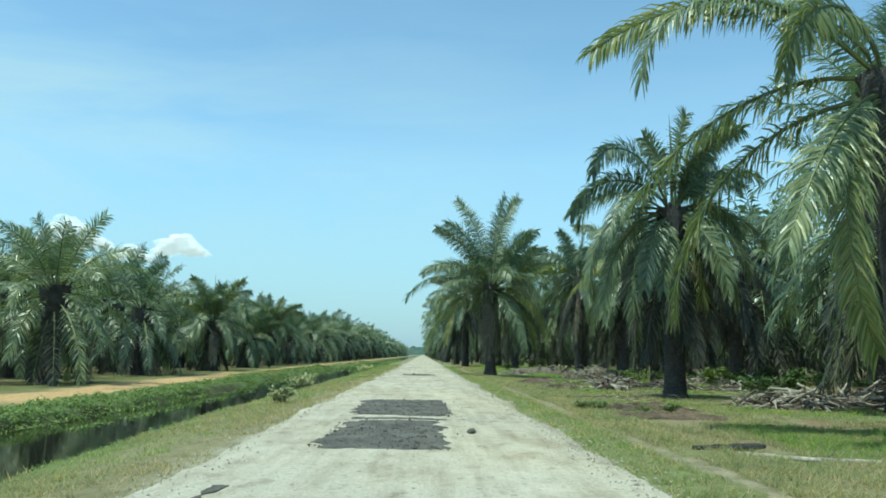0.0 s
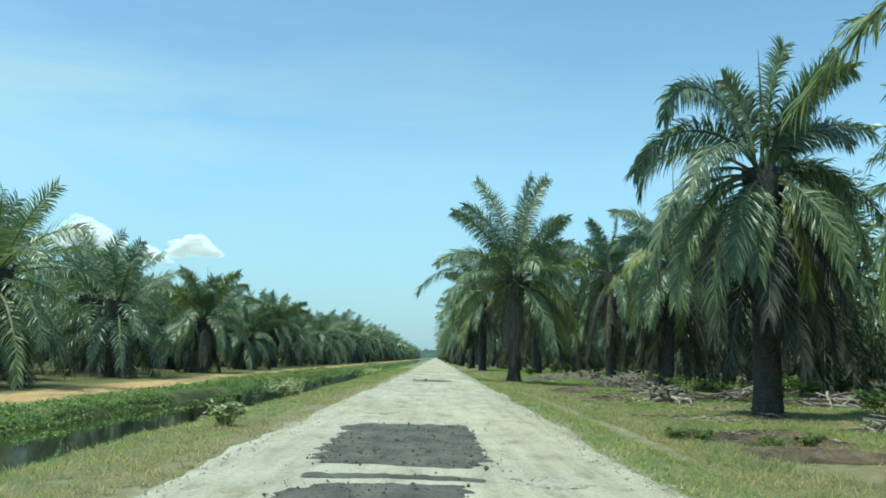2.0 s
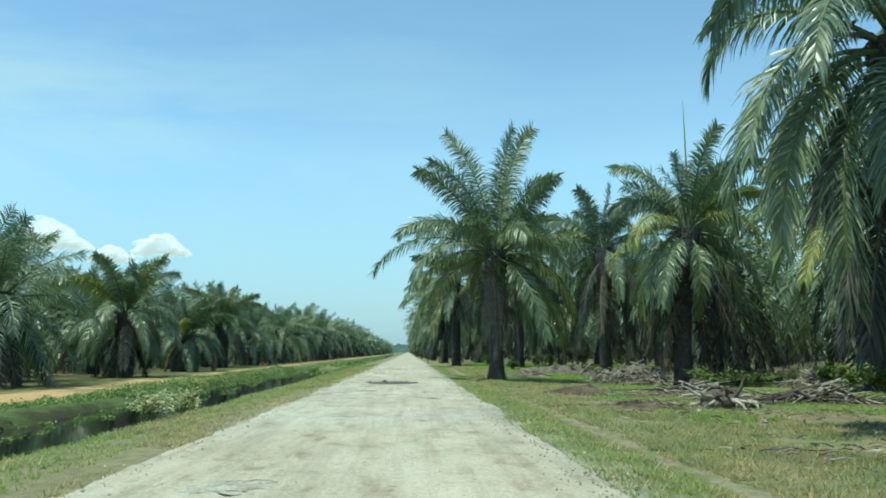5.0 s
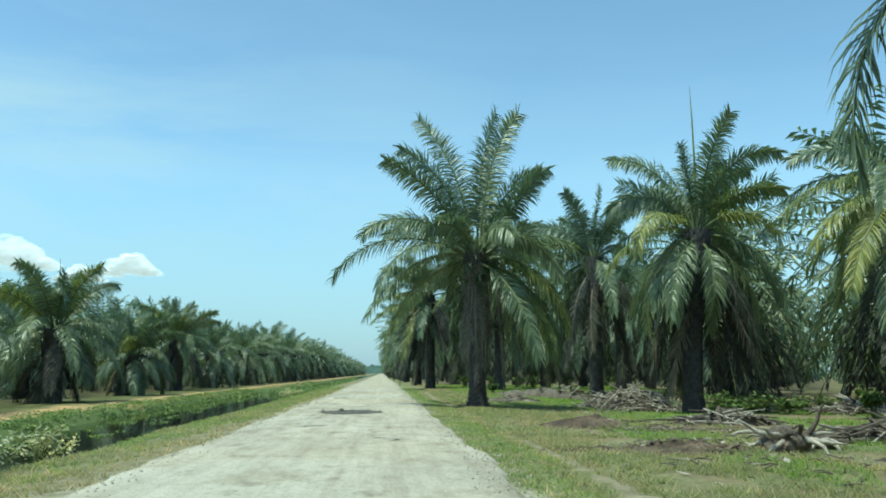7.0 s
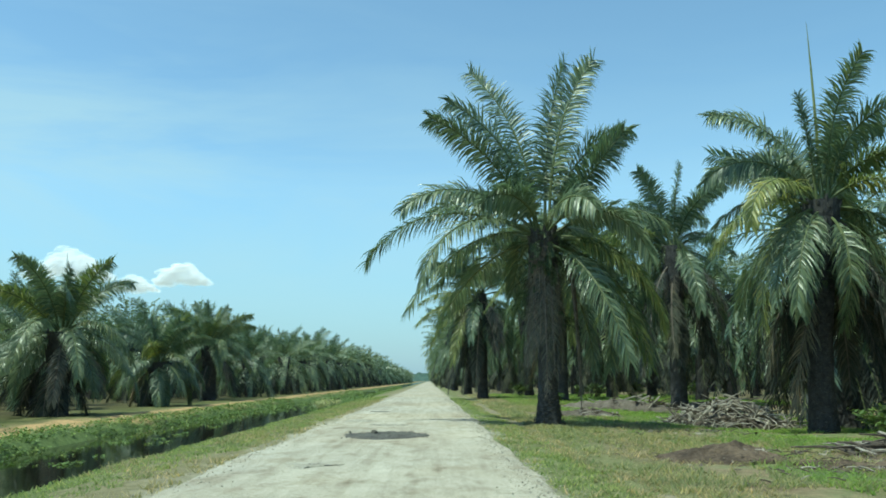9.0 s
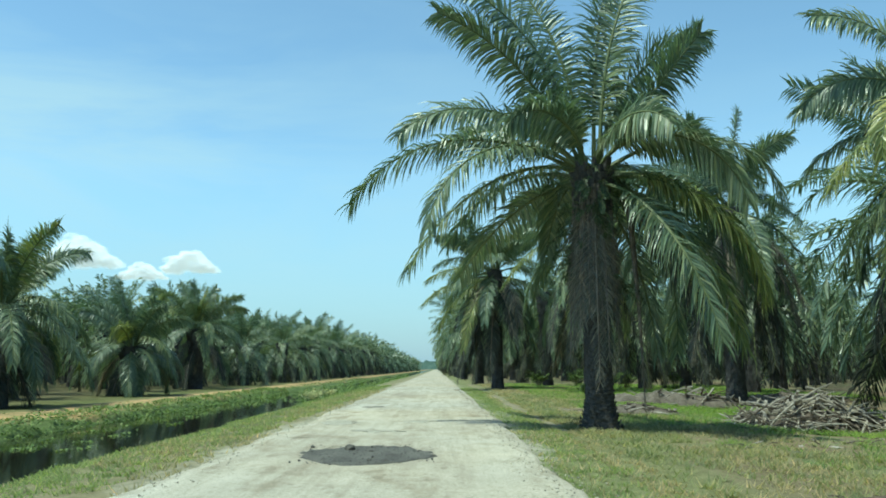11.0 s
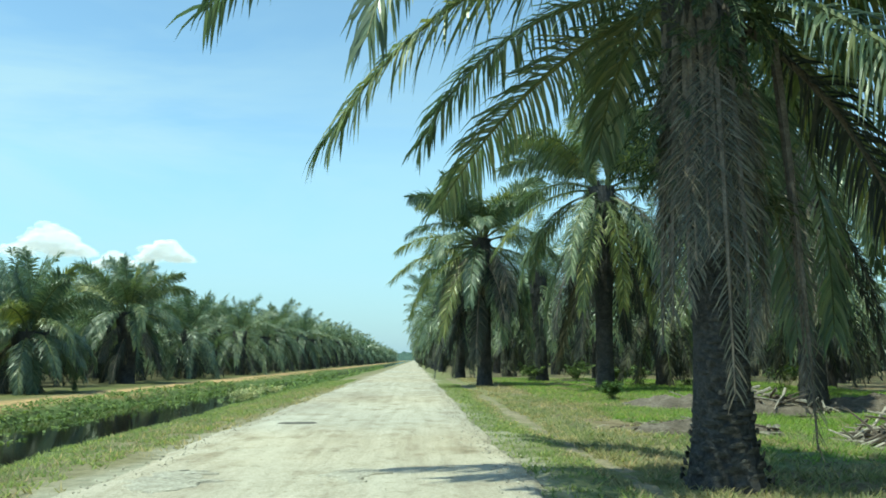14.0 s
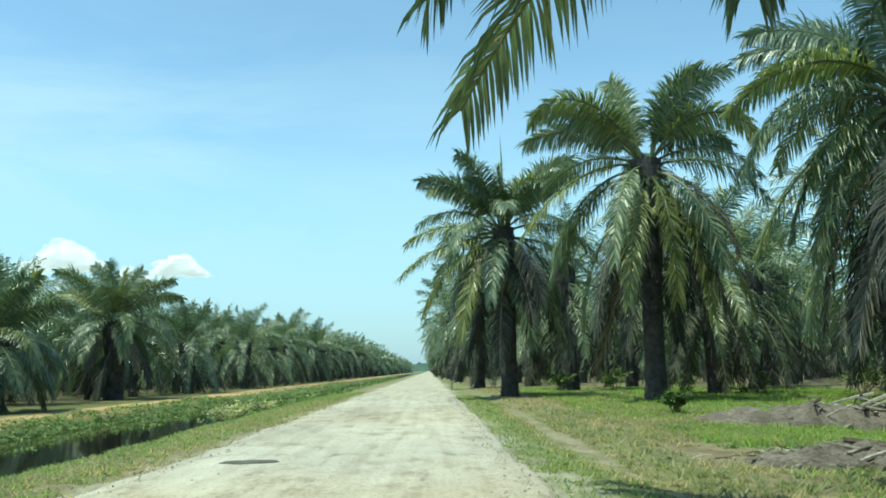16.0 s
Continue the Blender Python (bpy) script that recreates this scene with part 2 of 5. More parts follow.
# ---- mesh helpers ----
class Build:
    """Collects vertices and faces for one mesh."""

    def __init__(self):
        self.v, self.f, self.mi = [], [], []

    def face(self, pts, k=0):
        i = len(self.v)
        self.v.extend(tuple(p) for p in pts)
        self.f.append(tuple(range(i, i + len(pts))))
        self.mi.append(k)

    def strip(self, rows, k=0):
        """Quads between rows of equal length."""
        i, w = len(self.v), len(rows[0])
        for row in rows:
            self.v.extend(tuple(p) for p in row)
        for a in range(len(rows) - 1):
            for c in range(w - 1):
                q = i + a * w + c
                self.f.append((q, q + 1, q + w + 1, q + w))
                self.mi.append(k)

    def tube(self, pts, radii, sides=6, k=0, cap=True):
        i = len(self.v)
        n = len(pts)
        for a, (p, r) in enumerate(zip(pts, radii)):
            d = (Vector(pts[min(a + 1, n - 1)]) - Vector(pts[max(a - 1, 0)])).normalized()
            u = d.orthogonal().normalized() if abs(d.z) > 0.9 else d.cross(Vector((0, 0, 1))).normalized()
            w = d.cross(u)
            for s in range(sides):
                t = 2 * math.pi * s / sides
                self.v.append(tuple(Vector(p) + (u * math.cos(t) + w * math.sin(t)) * r))
        for a in range(n - 1):
            for s in range(sides):
                t = (s + 1) % sides
                self.f.append((i + a * sides + s, i + a * sides + t, i + (a + 1) * sides + t, i + (a + 1) * sides + s))
                self.mi.append(k)
        if cap:
            self.f.append(tuple(i + s for s in reversed(range(sides))))
            self.f.append(tuple(i + (n - 1) * sides + s for s in range(sides)))
            self.mi += [k, k]

    def mesh(self, name, *mats, smooth=False):
        me = bpy.data.meshes.new(name)
        me.from_pydata(self.v, [], self.f)
        for m in mats:
            me.materials.append(m)
        me.polygons.foreach_set("material_index", self.mi)
        me.polygons.foreach_set("use_smooth", [smooth] * len(self.f))
        me.update()
        return me


def child(name, mesh, parent, m=None, label=""):
    ob = new(name, mesh)
    ob.parent = parent
    if m is not None:
        ob.matrix_basis = m
    return tagged(ob, label) if label else ob


def thing(name, label, category, m, group="", kind=""):
    ob = new(name)
    ob.matrix_basis = m
    return tagged(ob, label, category, group, kind)


def fbm(x, y, z=0.0, octaves=3):
    return noise.fractal(Vector((x, y, z)), 1.0, 2.0, octaves)


# ---- ground, road, ditch ----
PROFILE = [(-2000, -0.6), (-60, -0.6), (-18, -0.62), (-15.5, -0.6), (-13, -0.58), (-11.6, -0.55), (-11.0, -0.68), (-10.65, -1.05), (-9.0, -1.35), (-7.2, -1.3), (-6.6, -0.98), (-5.7, -0.45), (-4.6, -0.25), (-3.2, -0.12), (-2.2, -0.07),
           (0, -0.07), (2.2, -0.07), (3.4, -0.12), (4.0, -0.2), (4.6, -0.17), (6.0, -0.26), (9.0, -0.3), (60, -0.3), (2000, -0.3)]


def bank(y):
    """How far the ditch swings sideways along the road."""
    return 0.55 * noise.noise(Vector((0.3, y * 0.07, 2.0))) + 0.22 * noise.noise(Vector((1.3, y * 0.35, 5.0)))


def ground_z(x, y):
    xs = x + (bank(y) if -13 < x < -4.2 else 0.0)
    if x < -8.5:
        f = min(1.0, max(0.0, (y - 42) / 30))
        xs += 1.9 * f * f * (3 - 2 * f) * min(1.0, (-8.5 - x) / 1.2)
    z = PROFILE[-1][1]
    for (x0, z0), (x1, z1) in zip(PROFILE, PROFILE[1:]):
        if x0 <= xs <= x1:
            z = z0 + (z1 - z0) * (xs - x0) / (x1 - x0)
            break
    if x > 3.0:
        z += 0.27 * min(1.0, max(0.0, (y - 66) / 20)) * min(1.0, (x - 3.0) / 3.0)
    if x > 9.0:
        z -= 0.55 * min(1.0, (x - 9.0) / 4.0) * math.exp(-((y - 69.5) / 8) ** 2)
    if abs(x) > 2.7 and abs(x) < 120:
        z += 0.05 * fbm(x * 0.5, y * 0.5) + 0.03 * fbm(x * 2.1, y * 2.1, 4.0, 2)
    return z


def build_ground():
    xs = [-2000, -600, -200, -90, -55, -40, -32, -27, -24, -22, -20.5, -19.3, -18.2, -17.2]
    x = -16.4
    while x < -2.0:
        xs.append(x)
        x += 0.36
    xs += [-2.0, 0.0, 2.0]
    x = 2.3
    while x < 12:
        xs.append(x)
        x += 0.36
    xs += [12.6, 13.4, 14.4, 15.6, 17, 19, 21.5, 25, 30, 38, 50, 80, 200, 600, 2000]
    ys = [-300, -120, -60, -40, -25, -15, -8, -3]
    y = 0.0
    while y < 95:
        ys.append(y)
        y += 0.5
    step = 0.8
    while y < 3900:
        ys.append(y)
        y += step
        step *= 1.09
    ys.append(3950)
    b = Build()
    b.strip([[(x, y, ground_z(x, y)) for x in xs] for y in ys])
    return tagged(new("ground", b.mesh("ground", GROUND, smooth=True)), "grassy plantation ground with a drainage ditch and sandy track", "ground", kind="structure")


build_ground()


def road_edge(side, y):
    k = 7.0 if side > 0 else 19.0
    wide = 2.5 if side > 0 else 2.58 - 0.26 * min(1.0, max(0.0, (y - 30) / 30))
    return side * (wide + 0.22 * noise.noise(Vector((k, y * 0.22, 0))) + 0.10 * noise.noise(Vector((k, y * 1.1, 3))) + 0.05 * noise.noise(Vector((k, y * 3.3, 6))))


def road_z(x, y):
    near = max(0.0, 1.0 - abs(y - 40) / 90.0)
    return 0.012 - 0.006 * (x / 2.5) ** 2 + near * (0.018 * fbm(x * 0.8, y * 0.5, 1.0) + 0.008 * fbm(x * 3.0, y * 3.0, 9.0, 2))


def build_road():
    ys = [-300, -100, -40, -20, -8, -3]
    y = 0.0
    while y < 80:
        ys.append(y)
        y += 0.2
    step = 0.4
    while y < 3900:
        ys.append(y)
        y += step
        step *= 1.08
    b = Build()
    rows = []
    for y in ys:
        l, r = road_edge(-1, y), road_edge(1, y)
        row = [(l - 0.12, y, -0.16), (l, y, -0.03)]
        for k in range(25):
            x = l + 0.05 + (r - l - 0.1) * k / 24
            row.append((x, y, road_z(x, y) - (0.02 if k in (0, 24) else 0)))
        row += [(r, y, -0.03), (r + 0.12, y, -0.16)]
        rows.append(row)
    b.strip(rows)
    return tagged(new("road", b.mesh("road", ROAD, smooth=True)), "pale crushed limestone road, dusty and worn by wheels", "road", kind="structure")


build_road()
wb = Build()
wb.strip([[(x, y, -0.93) for x in (-14.0, -9, -5.5)] for y in (-300, 0, 60, 120, 400, 1500)])
tagged(new("water", wb.mesh("water", WATER)), "still dark water in the roadside drainage ditch", "water", kind="structure")


# ---- palms ----
def leaf_curve(length, elev, droop, steps=14, bend=1.0):
    """Points of an arching leaf stalk in the xz-plane, from the crown outwards."""
    p, out = Vector((0.22, 0, 0)), []
    for k in range(steps + 1):
        out.append(p.copy())
        a = radians(elev - droop * (k / steps) ** bend)
        p = p + Vector((math.cos(a), 0, math.sin(a))) * (length / steps)
    return out


def add_frond(b, rng, length, elev, droop, pairs, leaflet, width, m=None, parts=3, bare=0.17, k_leaf=0, k_stalk=1, gravity=0.9, sides=5, sway=0.0, bend=1.0, steps=14, twist=0.0, stem=0.062):
    """One feather leaf: a tapered stalk with two ranks of drooping leaflets that stand out at uneven angles."""
    m = m or Matrix.Identity(4)
    if elev > 25 and bend == 1.0:
        bend, droop = 1.7, droop * 1.3
    pts = leaf_curve(length, elev, droop, steps, bend)
    n = len(pts) - 1
    for k, p in enumerate(pts):
        p.y += sway * length * (k / n) ** 2
    world_pts = [m @ p for p in pts]
    if pairs > 8:
        b.tube(world_pts, [stem * (1 - 0.88 * k / n) + 0.004 for k in range(n + 1)], sides, k_stalk, cap=False)
    down = Vector((0, 0, -1))
    for j in range(pairs):
        s = bare + (1 - bare) * (j + 0.5) / pairs
        a = min(int(s * n), n - 1)
        f = s * n - a
        t = (pts[a + 1] - pts[a]).normalized()
        flat = Vector((0, 1, 0))
        normal = flat.cross(t)
        if normal.z < 0:
            normal = -normal
        tw = radians(twist) * (0.4 + 0.6 * s)
        side_axis = flat * math.cos(tw) + normal * math.sin(tw)
        normal = normal * math.cos(tw) - flat * math.sin(tw)
        grow = 0.45 + 0.55 * math.sin(math.pi * min(1.0, 0.18 + 0.75 * s))
        if s < bare + 0.12:
            grow *= 0.35 + 0.65 * (s - bare) / 0.12
        for side in (-1, 1):
            base = pts[a].lerp(pts[a + 1], min(1.0, max(0.0, f + rng.uniform(-0.3, 0.3) / pairs * n)))
            ln = leaflet * grow * rng.uniform(0.8, 1.12)
            forward = 0.30 + 0.85 * s ** 2 + rng.uniform(-0.12, 0.12)
            spread = rng.uniform(0.75, 1.0) * (1.0 - 0.2 * max(0.0, -t.z))
            d = (t * forward + side_axis * side * spread + normal * rng.uniform(-0.3, 0.5)).normalized()
            wv = (t - d * t.dot(d)).normalized()
            wv = (wv + normal * rng.uniform(-0.5, 0.5)).normalized()
            w = width * rng.uniform(0.8, 1.15)
            g = gravity * rng.uniform(0.5, 1.4) * (1.0 - 0.45 * max(0.0, t.z))
            p0 = base
            if parts == 1:
                p1 = p0 + (d + down * g * 0.25).normalized() * ln * 0.5
                p2 = p1 + (d + down * g * 0.9).normalized() * ln * 0.5
                b.face([m @ p0, m @ (p1 + wv * w * 0.5), m @ p2, m @ (p1 - wv * w * 0.5)], k_leaf)
                continue
            rows, p, dd = [], p0, d
            for q in range(parts):
                ww = w * (0.6 if q == 0 else 1.0 - 0.25 * (q - 1)) * 0.5
                rows.append([m @ (p - wv * ww), m @ (p + wv * ww)])
                dd = (dd + down * g * (0.22 + 0.28 * q)).normalized()
                p = p + dd * ln / parts
            i = len(b.v)
            b.strip(rows, k_leaf)
            b.v.append(tuple(m @ p))
            b.f.append((i + (parts - 1) * 2, i + (parts - 1) * 2 + 1, len(b.v) - 1))
            b.mi.append(k_leaf)


def crown_plan(rng, count, top=86, low=-30):
    """Azimuth, elevation, droop, length scale and bend of each leaf, youngest first; the older half arches over and hangs."""
    plan, az = [], rng.uniform(0, 360)
    for k in range(count):
        f = k / (count - 1)
        elev = top + (low - top) * f ** 0.9 + rng.uniform(-6, 6)
        if f < 0.45:
            droop, bend = 26 + 130 * f + rng.uniform(-10, 16), 1.5
        else:
            droop, bend = 80 + elev + rng.uniform(-12, 6), rng.uniform(0.6, 1.0)
        plan.append((az % 360, elev, max(droop, 4), rng.uniform(0.86, 1.06) * (0.80 + 0.25 * min(1, f * 4)), bend))
        az += 137.5 + rng.uniform(-14, 14)
    return plan


def crown_mesh(name, seed, count, pairs, leaflet, width, parts, length=5.3, low=-58, steps=9, skirt=0.6):
    rng = random.Random(seed)
    b = Build()
    for k, (az, elev, droop, sc, bend) in enumerate(crown_plan(rng, count, low=low)):
        # The lowest leaves take the darker copy, standing in for crown shade.
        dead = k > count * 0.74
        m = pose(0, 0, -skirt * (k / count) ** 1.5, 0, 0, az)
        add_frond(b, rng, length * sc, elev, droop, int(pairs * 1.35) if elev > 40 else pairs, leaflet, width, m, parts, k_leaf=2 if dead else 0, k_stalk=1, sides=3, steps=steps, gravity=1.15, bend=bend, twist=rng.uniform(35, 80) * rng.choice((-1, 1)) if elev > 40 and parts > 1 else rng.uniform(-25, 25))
    return b.mesh(name, PALM, STALK, PALM_OLD_SHADED)


def trunk_mesh(name, seed, height, boots=True, sides=14, lean=0.0, step=2.2, head=0.10, flare=0.17, girth=1.0):
    """Swollen foot, rough column and a thick head of old leaf bases."""
    rng = random.Random(seed)
    b = Build()
    n = max(3, int(height * step))
    rows, prof = [], []
    for k in range(n + 1):
        f = k / n
        r = 0.34 * girth + flare * math.exp(-f * height / 0.6) + head * max(0.0, (f - 0.4) / 0.6)
        prof.append(r)
        c = Vector((lean * f * f, 0.02 * math.sin(f * 5), f * (height + 0.3) - 0.3))
        rows.append([c + Vector((math.cos(t), math.sin(t), 0)) * r * (1 + 0.06 * noise.noise(Vector((math.cos(t) * 2, math.sin(t) * 2, f * 6 + seed))))
                     for t in [2 * math.pi * s / sides for s in range(sides + 1)]])
    b.strip(rows)
    if boots:
        count = int(height * 17)
        for q in range(count):
            z = 0.05 + (height - 0.05) * q / count
            f = z / height
            r = 0.33 + 0.17 * math.exp(-z / 0.6) + head * max(0.0, (f - 0.4) / 0.6)
            az = radians(q * 137.5) + rng.uniform(-0.1, 0.1)
            ln = rng.uniform(0.16, 0.26) + 0.30 * max(0, f - 0.45)
            m = Matrix.Translation((lean * f * f, 0, z)) @ Matrix.Rotation(az, 4, "Z") @ Matrix.Translation((r - 0.03, 0, 0)) @ Matrix.Rotation(radians(rng.uniform(12, 34)), 4, "Y")
            add_boot(b, m, ln, rng.uniform(0.10, 0.15))
    return b.mesh(name, BARK)


def add_boot(b, m, ln, w):
    """The stump of an old leaf, broad below, cut off at a slant above."""
    lo = [(-0.02, -w, 0), (0.045, -w * 0.55, 0), (0.06, 0, 0), (0.045, w * 0.55, 0), (-0.02, w, 0)]
    mid = [(-0.01, -w * 0.85, ln * 0.55), (0.05, -w * 0.5, ln * 0.55), (0.066, 0, ln * 0.5), (0.05, w * 0.5, ln * 0.55), (-0.01, w * 0.85, ln * 0.55)]
    hi = [(0.0, -w * 0.5, ln * 0.95), (0.04, -w * 0.3, ln), (0.05, 0.0, ln * 0.9), (0.04, w * 0.32, ln * 1.02), (0.0, w * 0.5, ln * 0.9)]
    b.strip([[m @ Vector(p) for p in row] for row in (lo, mid, hi)])
    b.face([m @ Vector(p) for p in hi])


PALM_LABEL = "oil palm with an arching crown of green feather leaves"
near_trunks = [trunk_mesh("trunk", s, h, head=0.38, girth=1.35) for s, h in ((1, 5.4), (2, 5.0), (3, 5.8), (4, 4.7))]
plain_trunks = [trunk_mesh("trunk", s + 20, h, False, 8, head=0.42, girth=1.6) for s, h in ((1, 5.4), (2, 5.0), (3, 5.8))]
post_trunks = {q: [trunk_mesh("trunk", s + 80, h, False, 5, step=0.6) for s, h in ((1, 5.4 + 2.6 * q), (2, 5.0 + 2.5 * q), (3, 5.8 + 2.8 * q))] for q in (False, True)}
tall_near_trunks = [trunk_mesh("trunk", s + 40, h, head=0.34, girth=1.25) for s, h in ((1, 8.0), (2, 7.5), (3, 8.6), (4, 7.2))]
tall_plain_trunks = [trunk_mesh("trunk", s + 60, h, False, 8, head=0.34, girth=1.25) for s, h in ((1, 8.0), (2, 7.5), (3, 8.6))]
mid_crowns = [crown_mesh("crown", 10 + s, 40, 50, 1.0, 0.058, 2, low=-62, skirt=1.3) for s in range(5)]
far_crowns = [crown_mesh("crown", 40 + s, 34, 17, 0.85, 0.17, 1, steps=5, low=-64) for s in range(4)]
tall_mid_crowns = [crown_mesh("crown", 110 + s, 43, 50, 1.0, 0.058, 2, low=-66, skirt=3.0) for s in range(5)]
tall_far_crowns = [crown_mesh("crown", 140 + s, 42, 14, 1.05, 0.18, 1, low=-68, steps=5, skirt=3.0) for s in range(4)]
dim_crowns = [crown_mesh("crown", 60 + s, 28, 5, 1.35, 0.52, 1, steps=4, low=-72, skirt=2.6) for s in range(3)]
HEIGHTS = {False: (5.4, 5.0, 5.8, 4.7), True: (8.0, 7.5, 8.6, 7.2)}


CROWNS = {("mid", False): mid_crowns, ("mid", True): tall_mid_crowns, ("far", False): far_crowns, ("far", True): tall_far_crowns, ("dim", False): dim_crowns, ("dim", True): dim_crowns}


def make_palm(kind, t, c, tall):
    trunk = ((tall_near_trunks if tall else near_trunks) if kind == "mid" else (tall_plain_trunks if tall else plain_trunks))[t]
    crown = CROWNS[kind, tall][c]
    p = thing("oil_palm", PALM_LABEL, "palm tree", Matrix.Identity(4), "palms of the plantation")
    child("trunk", trunk, p)
    child("crown", crown, p, pose(0, 0, HEIGHTS[tall][t] - 0.1))
    return p


def detailed_palm(x, y, height, lean, leaves, seed, label, leaf_len=6.0, spear=None, fill=18, hang=(), span=(0, 360), rough=22, shag=8, flare=0.17, ferns=0, girth=1.0, skirt=1.0, head=0.22, back=0, around=(25, 155)):
    """A palm near the road, each leaf a part: the listed leaves, then a skirt of old hanging ones."""
    rng = random.Random(seed)
    z = ground_z(x, y)
    p = thing("oil_palm", label, "palm tree", pose(x, y, z), "palms of the plantation")
    trunk = child("trunk", trunk_mesh("trunk", seed, height, False, 18, lean, 2.2, head, flare, girth), p)
    top = Vector((lean, 0, height))
    boots = Build()
    add_boot(boots, Matrix.Identity(4), 0.15, 0.115)
    boot = boots.mesh("leaf_base", BOOT)
    count = int(height * rough)
    for q in range(count):
        h = 0.04 + (height - 0.05) * q / count
        f = h / height
        r = 0.34 * girth - 0.01 + flare * math.exp(-h / 0.6) + head * max(0.0, (f - 0.4) / 0.6)
        m = (Matrix.Translation((lean * f * f, 0, h)) @ Matrix.Rotation(radians(q * 137.5) + rng.uniform(-0.1, 0.1), 4, "Z") @ Matrix.Translation((r - 0.03, 0, 0))
             @ Matrix.Rotation(radians(rng.uniform(6, 24)), 4, "Y") @ Matrix.Diagonal((rng.uniform(0.25, 0.55) + 0.6 * f, rng.uniform(0.6, 1.2), rng.uniform(0.3, 0.6) + 1.9 * max(0, f - 0.35), 1)))
        child("leaf_base", boot, trunk, m)
    plan = list(leaves or [])
    if not leaves:
        plan = [(a, e, d, sc, 1 if k % 7 == 3 else 0, q) for k, (a, e, d, sc, q) in enumerate(crown_plan(rng, 24, 84, 5))]
    for k in range(back):
        el = 74 - 66 * k / back + rng.uniform(-5, 5)
        plan.append((around[0] + (k * 0.638 % 1.0) * (around[1] - around[0]), el, 62 + 30 * (1 - el / 80) + rng.uniform(-8, 8), rng.uniform(0.85, 1.0), 0, 1.2))
    az = rng.uniform(0, 360)
    for k in range(fill):
        f = k / max(1, fill - 1)
        # Even ones hang tight and mostly take the shade-dark leaf colour.
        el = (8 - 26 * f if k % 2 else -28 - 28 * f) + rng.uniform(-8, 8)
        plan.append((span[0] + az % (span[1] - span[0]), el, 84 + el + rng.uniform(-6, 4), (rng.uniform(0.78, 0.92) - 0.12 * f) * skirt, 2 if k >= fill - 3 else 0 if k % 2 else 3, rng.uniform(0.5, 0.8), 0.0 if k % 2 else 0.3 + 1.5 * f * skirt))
        az += (137.5 + rng.uniform(-12, 12)) * (span[1] - span[0]) / 360
    for k, (a, el, dr, sc, young, curl, *old) in enumerate(plan):
        drop = 0.9 * max(0, (40 - el) / 90) + (old[0] if old else 0.0)
        b = Build()
        add_frond(b, rng, leaf_len * sc, el, dr, 160 if el > 42 else 116, 1.02 if el > 42 else 1.06, 0.056 if el > 42 else 0.048, None, 3, k_leaf=0, k_stalk=1, gravity=1.2 if el > 42 else 1.05, sway=rng.uniform(-0.05, 0.05), twist=rng.uniform(58, 92) * rng.choice((-1, 1)) if el > 42 else rng.uniform(-28, 28), bend=curl)
        leaf = (PALM, PALM_YOUNG_LIT, PALM_DEAD, PALM_OLD_SHADED)[young]
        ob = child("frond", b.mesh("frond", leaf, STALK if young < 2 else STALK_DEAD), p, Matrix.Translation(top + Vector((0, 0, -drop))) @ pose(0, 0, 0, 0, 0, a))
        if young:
            tagged(ob, ("", "yellowish leaf, coloured as if young and sunlit", "dead grey hanging leaf", "old hanging leaf, darkened for the crown's shade")[young])
    for a, drop, ln, *out in list(hang) + [(rng.uniform(0, 360), rng.uniform(0.2, 1.6), rng.uniform(1.8, 3.6)) for _ in range(shag)]:
        b = Build()
        add_frond(b, rng, ln, -85, 4, 56, 0.5, 0.017, None, 3, bare=0.3, gravity=0.4)
        child("frond", b.mesh("frond", PALM_DEAD, STALK_DEAD), p, Matrix.Translation(top + Vector((0, 0, -drop))) @ pose(0, 0, 0, 0, 0, a) @ Matrix.Translation((out[0] if out else 0.22, 0, 0)), "dead grey leaf hanging down the trunk")
    for k in range(ferns):
        b = Build()
        f = 0.5 + 0.5 * rng.random() ** 0.7
        for _ in range(9):
            add_frond(b, rng, rng.uniform(0.4, 1.15), rng.uniform(-40, 40), rng.uniform(60, 110), 15, 0.17, 0.034, pose(0, 0, rng.uniform(-0.25, 0.25), 0, 0, rng.uniform(-70, 70)), 1, gravity=0.8, steps=6, bare=0.1, stem=0.006, sides=3)
        child("fern", b.mesh("fern", FERN, STALK), p, Matrix.Translation((lean * f * f, 0, height * f)) @ pose(0, 0, 0, 0, 0, k * 137.5) @ Matrix.Translation((0.22 + 0.1 * f, 0, 0)), "dark fern growing on the trunk")
    if spear:
        b = Build()
        b.tube([(0, 0, 0), (0.02, 0, spear * 0.4), (0.0, 0.03, spear * 0.75), (-0.05, 0.02, spear)], [0.07, 0.06, 0.035, 0.006], 6)
        child("spear_leaf", b.mesh("spear_leaf", PALM_YOUNG_LIT), p, Matrix.Translation(top), "closed upright spear leaf")
    return p


